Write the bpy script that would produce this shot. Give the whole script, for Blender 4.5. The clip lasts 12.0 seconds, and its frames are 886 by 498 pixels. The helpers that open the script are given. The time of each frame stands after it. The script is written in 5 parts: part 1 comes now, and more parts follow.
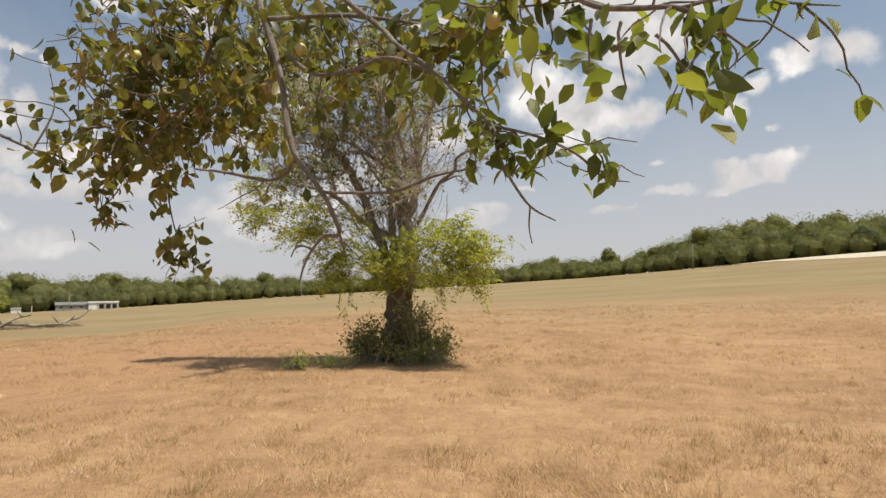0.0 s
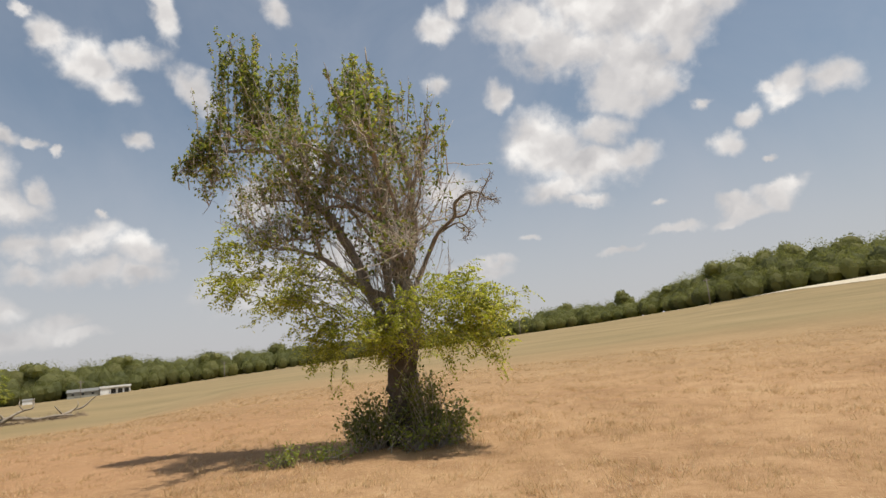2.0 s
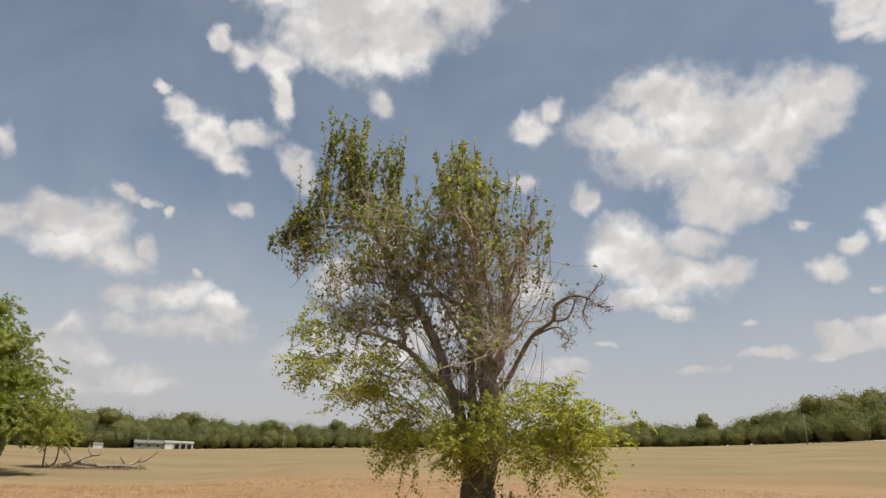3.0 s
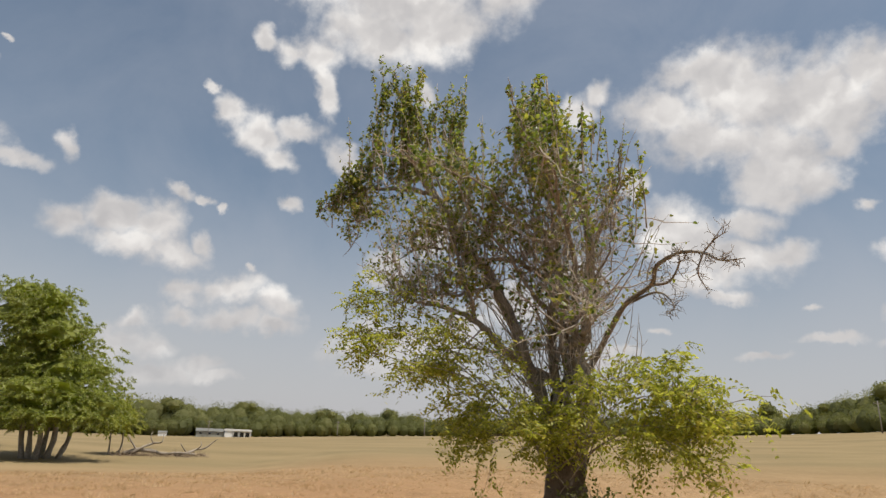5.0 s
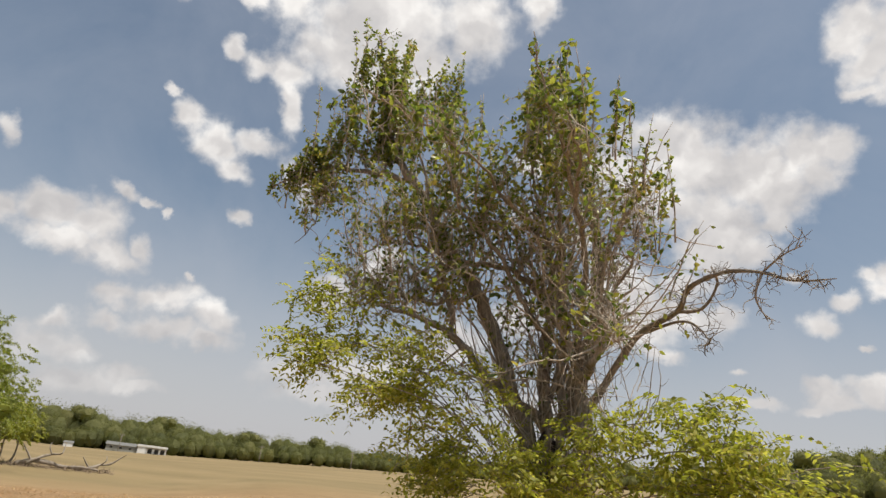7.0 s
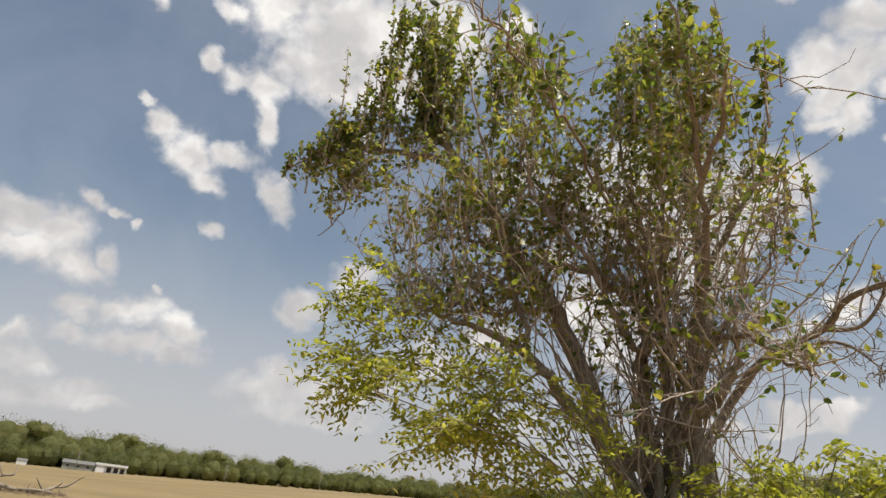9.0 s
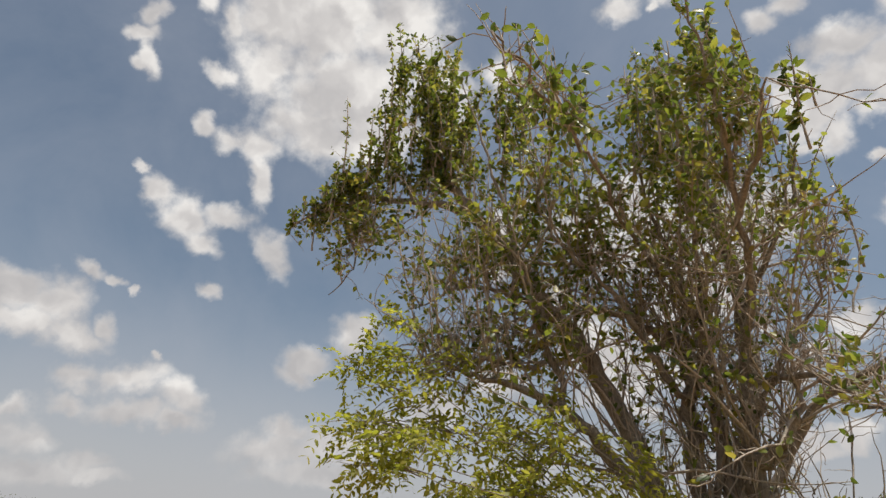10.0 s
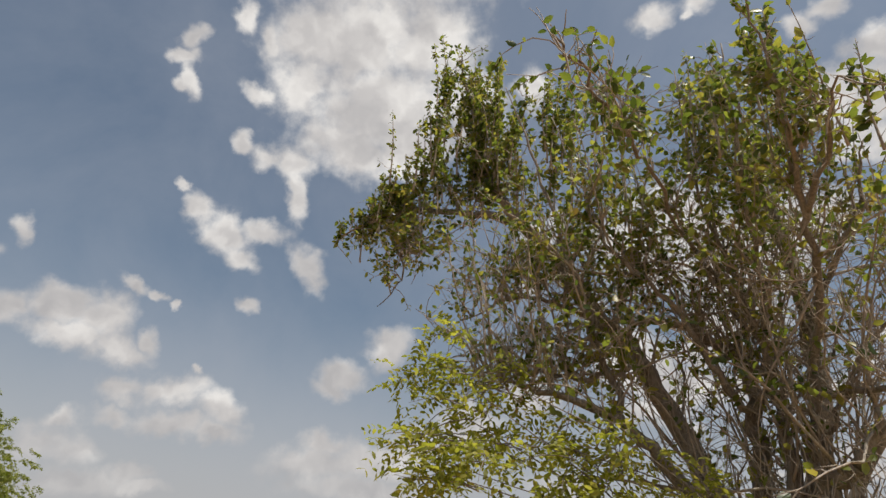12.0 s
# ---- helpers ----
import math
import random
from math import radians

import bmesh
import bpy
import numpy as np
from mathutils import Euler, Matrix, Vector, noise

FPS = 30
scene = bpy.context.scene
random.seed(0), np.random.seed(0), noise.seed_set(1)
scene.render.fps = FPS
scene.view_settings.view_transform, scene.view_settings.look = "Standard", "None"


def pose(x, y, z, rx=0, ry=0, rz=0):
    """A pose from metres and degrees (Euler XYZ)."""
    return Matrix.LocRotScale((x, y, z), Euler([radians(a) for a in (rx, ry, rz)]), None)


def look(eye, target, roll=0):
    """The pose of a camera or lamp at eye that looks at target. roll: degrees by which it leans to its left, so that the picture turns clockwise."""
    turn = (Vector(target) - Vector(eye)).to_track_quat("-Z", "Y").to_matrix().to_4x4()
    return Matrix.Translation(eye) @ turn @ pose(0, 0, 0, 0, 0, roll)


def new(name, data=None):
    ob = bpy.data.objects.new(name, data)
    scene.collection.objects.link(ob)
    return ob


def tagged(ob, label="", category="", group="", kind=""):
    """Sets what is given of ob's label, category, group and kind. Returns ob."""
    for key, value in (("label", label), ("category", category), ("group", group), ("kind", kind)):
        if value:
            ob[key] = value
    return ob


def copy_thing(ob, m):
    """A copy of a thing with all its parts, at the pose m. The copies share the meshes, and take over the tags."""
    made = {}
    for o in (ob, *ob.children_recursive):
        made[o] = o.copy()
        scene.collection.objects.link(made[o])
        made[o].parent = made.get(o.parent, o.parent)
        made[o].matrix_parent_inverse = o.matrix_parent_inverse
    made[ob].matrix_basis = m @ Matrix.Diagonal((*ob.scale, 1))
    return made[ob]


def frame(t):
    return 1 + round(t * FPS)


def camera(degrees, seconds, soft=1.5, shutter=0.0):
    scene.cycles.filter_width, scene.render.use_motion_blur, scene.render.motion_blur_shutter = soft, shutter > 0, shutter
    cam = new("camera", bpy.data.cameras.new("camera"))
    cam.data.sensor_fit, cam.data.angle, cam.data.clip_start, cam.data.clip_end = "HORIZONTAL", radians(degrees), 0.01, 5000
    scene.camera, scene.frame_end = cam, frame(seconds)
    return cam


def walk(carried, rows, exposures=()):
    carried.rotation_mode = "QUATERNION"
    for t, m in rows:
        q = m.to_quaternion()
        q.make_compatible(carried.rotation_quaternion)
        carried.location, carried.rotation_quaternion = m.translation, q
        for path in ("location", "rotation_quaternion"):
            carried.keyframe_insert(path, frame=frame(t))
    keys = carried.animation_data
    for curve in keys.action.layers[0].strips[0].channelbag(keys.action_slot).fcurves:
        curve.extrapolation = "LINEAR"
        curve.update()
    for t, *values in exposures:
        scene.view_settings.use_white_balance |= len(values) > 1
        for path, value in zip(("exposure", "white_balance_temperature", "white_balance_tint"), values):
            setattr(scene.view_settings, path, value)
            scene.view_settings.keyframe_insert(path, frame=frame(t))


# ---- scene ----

cam = camera(73.5, 12.0, soft=1.45)
PATH = [
    (0, 0.122, 0.783, 1.506, 94.49, 0.94, -0.12),
    (0.5, 0.174, 1.267, 1.477, 93.01, 7.66, -0.45),
    (1, 0.244, 1.62, 1.482, 91, 9.53, 2.82),
    (1.5, 0.275, 2.105, 1.545, 95.08, 7.77, 3.18),
    (2, 0.263, 2.7, 1.711, 99.96, 5.45, 1.32),
    (2.5, -0.002, 3.207, 1.894, 107.11, 0.83, 6.48),
    (3, -0.179, 3.528, 2.022, 108.91, -2.52, 6.84),
    (3.5, -0.46, 3.796, 2.043, 109.25, -0.74, 9.14),
    (3.7, -0.529, 3.928, 2.062, 108.63, -1.81, 8.52),
    (5.3, -0.993, 5.361, 1.937, 107.57, -3.14, 13.87),
    (5.5, -1.086, 5.422, 1.88, 108.59, -4.0, 16.2),
    (6, -1.277, 6.164, 1.915, 108.27, -6.44, 10.61),
    (6.5, -1.417, 6.971, 2.108, 109.72, -8.66, -1.33),
    (7, -1.722, 7.295, 2.093, 111.41, -6.79, 4.8),
    (7.2, -1.821, 7.425, 2.078, 111.75, -7.06, 4.6),
    (8.8, -2.896, 8.775, 2.248, 112.63, -6.29, 5.29),
    (9, -3.045, 9.058, 2.391, 113.49, -7.05, 1.97),
    (9.5, -3.343, 9.375, 2.512, 114.84, -7.43, 3.37),
    (10, -3.322, 9.427, 2.613, 117.76, -3.51, 3.45),
    (10.5, -3.311, 9.489, 2.677, 119.65, -3.28, 1.27),
    (11, -3.386, 9.492, 2.653, 119.36, -3.94, 3.78),
    (11.5, -3.434, 9.477, 2.628, 118.58, -5.4, 4.85),
    (12, -3.509, 9.486, 2.602, 118.82, -4.58, 6.59),
]
EXPOSURES = [(0.0, 0.27), (1.0, 0.27), (2.0, 0.17), (3.5, 0.1), (5.5, 0.1), (6.5, 0.24), (7.2, 0.16), (9.0, 0.18), (9.5, 0.1), (10.0, 0.0), (12.0, -0.08)]
walk(cam, [(t, pose(x, y, z, rx, ry, rz)) for t, x, y, z, rx, ry, rz in PATH], EXPOSURES)


# ---------------------------------------------------------------- sky and sun
SUN_AZ, SUN_EL = 112.0, 69.0          # degrees clockwise from +y, above the horizon


def direction(az, el):
    a, e = radians(az), radians(el)
    return Vector((math.sin(a) * math.cos(e), math.cos(a) * math.cos(e), math.sin(e)))


sun = new("sun", bpy.data.lights.new("sun", "SUN"))
sun.data.energy, sun.data.angle, sun.data.color = 4.5, radians(0.53), (1.0, 0.94, 0.84)
sun.matrix_world = look(direction(SUN_AZ, SUN_EL) * 60, (0, 0, 0))

# Fair-weather cumulus: heaps of (azimuth, elevation, half width, half height, lean) in degrees.
CLOUDS = {
    'overhead': [(-22.2, 46.5, 7.5, 4.3, 15), (-27.9, 45.9, 4.2, 3.3, 19), (-13.4, 47.8, 4.6, 4.4, 8), (-17.8, 41.1, 7.8, 4.9, 11), (-21.1, 37.4, 4.7, 3.4, -2), (-14.4, 37.9, 4.5, 3.2, 9), (-28.3, 41.2, 2.4, 3.1, -23), (-32.8, 39.7, 1.6, 1.0, 0), (-7.3, 42.2, 3.2, 4.1, 4), (-20.4, 53.1, 9.2, 4.0, 14), (-32.9, 44.0, 1.2, 1.4, 22)],
    'top_scrap': [(-40.7, 41.7, 1.2, 1.0, 47), (-41.0, 39.7, 1.6, 0.8, 27), (-39.3, 38.3, 0.7, 1.6, 25), (-36.7, 44.8, 1.0, 1.4, 25)],
    'hook': [(-32.4, 34.8, 1.2, 0.9, -2), (-29.6, 34.2, 2.0, 1.3, -14), (-26.7, 34.1, 1.8, 1.8, 16), (-25.8, 31.4, 1.0, 2.2, 14), (-22.9, 24.9, 1.3, 2.7, 32)],
    'wing': [(-36.9, 29.6, 0.8, 0.5, -23), (-34.6, 28.2, 1.6, 1.2, -30), (-31.8, 26.4, 2.4, 1.8, -26), (-29.6, 24.6, 1.7, 1.3, 25), (-27.9, 27.6, 2.3, 1.1, 14)],
    'small': [(-28.1, 20.6, 1.0, 0.9, 12), (-30.8, 14.2, 0.5, 0.4, 11), (-13.4, 18.7, 2.4, 1.8, 26), (-47.8, 21.7, 0.9, 1.3, 23), (-17.8, 15.4, 2.5, 1.7, 8), (-18.4, 14.2, 1.6, 1.0, 7)],
    'left_bank': [(-45.8, 15.8, 2.1, 1.5, 18), (-42.7, 17.2, 2.5, 1.7, 17), (-39.5, 16.9, 2.2, 2.0, -7), (-41.4, 15.0, 3.6, 1.2, -2), (-37.4, 14.3, 3.0, 1.5, -8), (-37.9, 19.8, 1.4, 0.7, -31), (-35.9, 19.1, 0.8, 0.5, -27), (-34.4, 18.7, 0.4, 0.4, 14), (-35.1, 15.6, 1.0, 1.2, 13)],
    'left_low': [(-36.0, 11.3, 2.1, 1.1, 11), (-32.3, 12.0, 3.0, 1.5, 21), (-28.0, 11.0, 2.3, 1.6, -16), (-36.1, 9.4, 1.7, 0.8, 10), (-32.1, 9.4, 3.9, 1.1, 5), (-28.3, 9.3, 2.8, 0.9, 0)],
    'left_haze': [(-39.7, 8.4, 1.5, 0.9, 11), (-40.8, 6.6, 2.5, 1.4, 10), (-38.4, 6.4, 2.4, 1.5, -1), (-33.6, 5.2, 1.9, 1.0, 8), (-32.7, 4.2, 2.5, 0.7, 7), (-37.1, 4.1, 4.6, 1.3, 8)],
    'low_bank': [(-18.1, 9.4, 2.8, 1.2, 7), (-18.6, 7.7, 4.9, 1.6, 6), (-13.6, 8.5, 4.6, 1.7, 6), (-10.1, 10.0, 2.6, 2.0, 15), (-14.3, 6.3, 7.4, 1.2, 5)],
    'far_left': [(-59.7, 28.2, 1.5, 2.5, 29), (-59.5, 29.4, 1.3, 1.6, 29), (-59.3, 25.4, 1.2, 1.6, 27), (-58.2, 22.7, 0.8, 0.8, 24), (-55.5, 21.2, 1.8, 1.7, 22), (-53.7, 20.2, 2.3, 2.1, 8), (-50.6, 19.8, 2.1, 0.9, 6), (-56.7, 26.1, 1.3, 0.6, 1), (-54.8, 26.2, 1.0, 0.6, 13), (-53.9, 28.1, 0.4, 0.3, 24), (-39.6, 37.4, 0.9, 0.7, 18)],
    'anvil': [(17.9, 29.8, 6.0, 3.8, -13), (13.4, 32.7, 3.1, 1.8, 9), (10.6, 29.1, 4.5, 2.3, -19), (13.7, 26.6, 4.9, 2.5, -10), (22.9, 28.7, 4.7, 3.5, -5), (26.9, 29.5, 2.8, 2.5, -19), (29.2, 29.5, 1.8, 1.9, -20), (24.9, 26.3, 2.9, 2.3, 7), (19.3, 25.1, 4.6, 2.4, -12), (27.9, 27.4, 1.9, 2.1, 17)],
    'tail': [(24.0, 24.1, 2.1, 1.3, 8), (20.9, 22.8, 2.7, 2.0, 10), (19.2, 21.2, 2.7, 1.7, 0), (22.1, 21.6, 2.2, 1.7, 10), (15.9, 19.1, 2.9, 1.5, -8), (11.1, 18.4, 3.3, 1.8, -6), (14.0, 16.3, 5.8, 2.1, -7), (18.9, 16.2, 2.5, 1.3, -8), (11.7, 14.2, 4.0, 1.3, 5), (14.1, 12.9, 2.4, 0.7, -6)],
    'scraps': [(6.7, 23.7, 1.3, 1.2, 25), (1.0, 30.6, 1.9, 1.7, 15), (3.5, 32.2, 1.5, 1.3, 24), (0.6, 29.6, 1.3, 0.9, -4), (-15.2, 32.5, 1.2, 1.4, 47), (1.0, 25.3, 1.4, 1.0, 6), (32.0, 19.3, 1.8, 1.3, 9), (30.5, 19.2, 1.0, 0.8, -15), (26.7, 15.4, 1.4, 1.1, 1), (28.7, 17.3, 1.1, 0.8, -1), (25.5, 19.2, 0.8, 0.6, 11), (30.0, 13.8, 0.5, 0.4, 13)],
    'low_right': [(20.5, 11.1, 0.8, 0.4, 5), (8.2, 10.1, 1.0, 0.4, -3), (30.0, 11.1, 2.2, 0.8, 5), (26.8, 10.7, 1.6, 0.7, 6), (27.8, 9.6, 2.3, 0.6, 7), (21.5, 8.9, 2.2, 0.5, 3), (16.4, 7.9, 2.3, 0.4, 2), (4.6, 8.3, 2.1, 0.7, -2), (3.3, 7.6, 3.1, 0.8, -2), (0.7, 15.2, 2.7, 1.9, -3)],
    'far_right': [(32.9, 38.5, 2.1, 1.9, -20), (31.8, 37.1, 1.7, 1.5, -18), (33.3, 35.4, 1.8, 2.1, -18), (32.3, 33.5, 1.3, 0.7, -16), (35.1, 37.0, 2.0, 2.4, -21), (31.3, 18.3, 1.6, 1.0, -5), (30.0, 10.4, 1.6, 1.1, 1), (27.5, 10.1, 2.2, 0.8, 2), (25.9, 8.9, 1.5, 0.5, 3)],
    'right_top': [(37.7, 40.4, 2.6, 1.9, -13), (39.4, 37.2, 2.9, 2.6, -25), (35.6, 37.5, 2.0, 2.1, -22), (42.2, 39.4, 1.8, 2.5, -28), (38.0, 27.3, 1.6, 2.1, -17), (37.4, 31.3, 0.7, 0.6, 5), (34.5, 45.3, 1.9, 1.2, 9), (31.3, 44.6, 1.3, 1.1, -22), (43.0, 42.3, 1.4, 1.6, -31), (15.5, 48.9, 1.8, 1.2, 20), (21.4, 49.0, 1.4, 1.1, -15), (37.7, 35.0, 1.5, 1.3, -22)],
    'crown_gap': [(15.3, 31.4, 3.0, 3.1, -6), (0.5, 44.1, 1.9, 2.0, 1), (-5.3, 12.4, 3.1, 2.0, 4), (9.8, 19.0, 3.1, 3.1, -0), (18.2, 22.8, 2.9, 2.5, -5), (35.3, 18.9, 2.1, 1.3, -10)],
    'high_right': [(15.7, 48.5, 1.6, 1.1, 7), (20.1, 48.3, 0.7, 0.6, -17), (34.5, 33.6, 1.4, 1.7, -21)],
}


class Nodes:
    """A short way of writing node trees."""

    def __init__(self, tree):
        self.t = tree
        tree.nodes.clear()

    def add(self, kind, ins=None, operation="", blend_type="", vector_type="", interpolation_type=""):
        n = self.t.nodes.new(kind)
        if operation:
            n.operation = operation
        if blend_type:
            n.data_type, n.blend_type = "RGBA", blend_type
        if vector_type:
            n.vector_type = vector_type
        if interpolation_type:
            n.interpolation_type = interpolation_type
        for k, v in (ins or {}).items():
            s = n.inputs[k]
            if isinstance(v, bpy.types.NodeSocket):
                self.t.links.new(v, s)
            else:
                s.default_value = v
        return n

    def math(self, op, a, b=0.0, c=0.0):
        return self.add("ShaderNodeMath", {0: a, 1: b, 2: c}, operation=op).outputs[0]

    def ramp(self, fac, stops):
        n = self.add("ShaderNodeValToRGB", {"Fac": fac})
        e = n.color_ramp.elements
        while len(e) < len(stops):
            e.new(0.5)
        for el, (p, c) in zip(e, stops):
            el.position = p
            el.color = (*c, 1) if len(c) == 3 else c
        return n.outputs["Color"]

    def noise(self, vec, scale, detail=5.0, rough=0.55, dist=0.0):
        return self.add("ShaderNodeTexNoise", {"Vector": vec, "Scale": scale, "Detail": detail, "Roughness": rough, "Distortion": dist})

    def mix(self, fac, a, b, blend="MIX"):
        n = self.add("ShaderNodeMix", blend_type=blend)
        for k, v in ((0, fac), (6, a), (7, b)):
            if isinstance(v, bpy.types.NodeSocket):
                self.t.links.new(v, n.inputs[k])
            else:
                n.inputs[k].default_value = v if k == 0 else (*v, 1)
        return n.outputs[2]


def make_world():
    w = bpy.data.worlds.new("sky")
    scene.world = w
    w.use_nodes = True
    n = Nodes(w.node_tree)
    sky = n.add("ShaderNodeTexSky")
    sky.sky_type, sky.sun_disc = "NISHITA", False
    sky.sun_elevation, sky.sun_rotation = radians(SUN_EL), radians(SUN_AZ)
    sky.altitude, sky.air_density, sky.dust_density, sky.ozone_density = 200.0, 1.0, 2.2, 1.4
    co = n.add("ShaderNodeTexCoord").outputs["Generated"]
    # billowing outline: the direction is shaken at two scales
    big = n.noise(co, 10.0, 3.0, 0.5)
    small = n.noise(co, 34.0, 6.0, 0.55)
    sh1 = n.add("ShaderNodeVectorMath", {0: big.outputs["Color"], 1: (0.5, 0.5, 0.5)}, operation="SUBTRACT").outputs[0]
    sh2 = n.add("ShaderNodeVectorMath", {0: small.outputs["Color"], 1: (0.5, 0.5, 0.5)}, operation="SUBTRACT").outputs[0]
    v = n.add("ShaderNodeVectorMath", {0: sh1, 1: (0.045, 0.045, 0.045), 2: co}, operation="MULTIPLY_ADD").outputs[0]
    v = n.add("ShaderNodeVectorMath", {0: sh2, 1: (0.034, 0.034, 0.034), 2: v}, operation="MULTIPLY_ADD").outputs[0]
    near = None
    for heaps in CLOUDS.values():
        for az, el, wide, high, lean in heaps:
            d, east = direction(az, el), direction(az + 90, 0)
            top = east.cross(d)
            a = east * math.cos(radians(lean)) + top * math.sin(radians(lean))
            turn = Matrix((a, d, a.cross(d))).transposed().to_euler()
            at = v if near is None else n.add("ShaderNodeVectorMath", {0: near, 1: (1e-7, 1e-7, 1e-7), 2: v}, operation="MULTIPLY_ADD").outputs[0]
            m = n.add("ShaderNodeMapping", {"Vector": at, "Location": d, "Rotation": turn,
                                            "Scale": (math.sin(radians(wide)), 0.5, math.sin(radians(high)))}, vector_type="TEXTURE")
            ln = n.math("ADD", n.add("ShaderNodeVectorMath", {0: m.outputs[0]}, operation="LENGTH").outputs["Value"], 0.12 if high > 1.5 else 0.22)
            near = ln if near is None else n.add("ShaderNodeMath", {0: near, 1: ln, 2: 0.3}, operation="SMOOTH_MIN").outputs[0]
    fine = n.noise(co, 30.0, 7.0, 0.56).outputs["Fac"]
    edge = n.math("MULTIPLY_ADD", fine, 1.15, near)
    dens = n.add("ShaderNodeMapRange", {"Value": edge, "From Min": 2.06, "From Max": 1.1, "To Min": 0.0, "To Max": 1.0}, interpolation_type="SMOOTHSTEP").outputs[0]
    core = n.add("ShaderNodeMapRange", {"Value": near, "From Min": 1.15, "From Max": 0.2, "To Min": 0.0, "To Max": 1.0}, interpolation_type="SMOOTHSTEP").outputs[0]
    # thin veil between the heaps and haze near the horizon
    up = n.add("ShaderNodeSeparateXYZ", {0: co}).outputs[2]
    veil_n = n.noise(co, 3.2, 6.0, 0.6, 0.4).outputs["Fac"]
    veil = n.add("ShaderNodeMapRange", {"Value": veil_n, "From Min": 0.36, "From Max": 0.78, "To Min": 0.14, "To Max": 0.42}).outputs[0]
    haze = n.add("ShaderNodeMapRange", {"Value": up, "From Min": 0.42, "From Max": 0.0, "To Min": 0.0, "To Max": 0.85}, interpolation_type="SMOOTHSTEP").outputs[0]
    skyc = n.mix(1.0, sky.outputs[0], SKY_TINT, "MULTIPLY")
    base = n.mix(haze, n.mix(veil, skyc, VEIL), HAZE)
    # heaps are lit from above: the slope of their relief towards the zenith sets the tone
    lift = n.add("ShaderNodeVectorMath", {0: v, 1: (0.0, 0.0, 0.022)}, operation="ADD").outputs[0]
    slope = n.math("SUBTRACT", n.noise(v, 11.0, 3.0, 0.45).outputs["Fac"], n.noise(lift, 11.0, 3.0, 0.45).outputs["Fac"])
    tone = n.math("MULTIPLY_ADD", slope, 1.25, n.math("MULTIPLY_ADD", core, -0.05, 0.5))
    tone = n.math("MULTIPLY_ADD", n.noise(v, 7.0, 2.0, 0.5).outputs["Fac"], 0.35, n.math("ADD", tone, -0.175))
    tone = n.math("MULTIPLY_ADD", up, 0.3, n.math("ADD", tone, -0.10))
    cloud = n.ramp(tone, [(0.28, CLOUD_LO), (0.5, CLOUD_MID), (0.72, CLOUD_HI)])
    thick = n.add("ShaderNodeMapRange", {"Value": up, "From Min": 0.05, "From Max": 0.17, "To Min": 0.6, "To Max": 0.97}).outputs[0]
    full = n.mix(n.math("MULTIPLY", dens, thick), base, cloud)
    bg = n.add("ShaderNodeBackground", {"Color": full, "Strength": 1.0})
    n.add("ShaderNodeOutputWorld", {"Surface": bg.outputs[0]})


SKY_TINT = (0.087, 0.092, 0.085)
VEIL = (0.45, 0.465, 0.515)
HAZE = (0.492, 0.483, 0.50)
CLOUD_LO, CLOUD_MID, CLOUD_HI = (0.49, 0.475, 0.475), (0.64, 0.615, 0.60), (0.88, 0.85, 0.815)
make_world()


# ---------------------------------------------------------------- materials
def material(name):
    m = bpy.data.materials.new(name)
    m.use_nodes = True
    return m, Nodes(m.node_tree)


def coords(n, which="Object"):
    return n.add("ShaderNodeTexCoord").outputs[which]


def bark_material(name, dark, light, rough=0.9, scale=14.0):
    m, n = material(name)
    co = coords(n)
    st = n.add("ShaderNodeMapping", {"Vector": co, "Scale": (1.0, 1.0, 0.25)}).outputs[0]
    grain = n.noise(st, scale * 4, 6.0, 0.65).outputs["Fac"]
    patch = n.noise(co, scale * 0.35, 4.0, 0.6).outputs["Fac"]
    mixf = n.math("MULTIPLY_ADD", grain, 0.6, n.math("MULTIPLY", patch, 0.45))
    col = n.ramp(mixf, [(0.32, dark), (0.68, light)])
    bump = n.add("ShaderNodeBump", {"Height": grain, "Strength": 0.7, "Distance": 0.02})
    b = n.add("ShaderNodeBsdfPrincipled", {"Base Color": col, "Roughness": rough, "Normal": bump.outputs[0]})
    n.add("ShaderNodeOutputMaterial", {"Surface": b.outputs[0]})
    return m


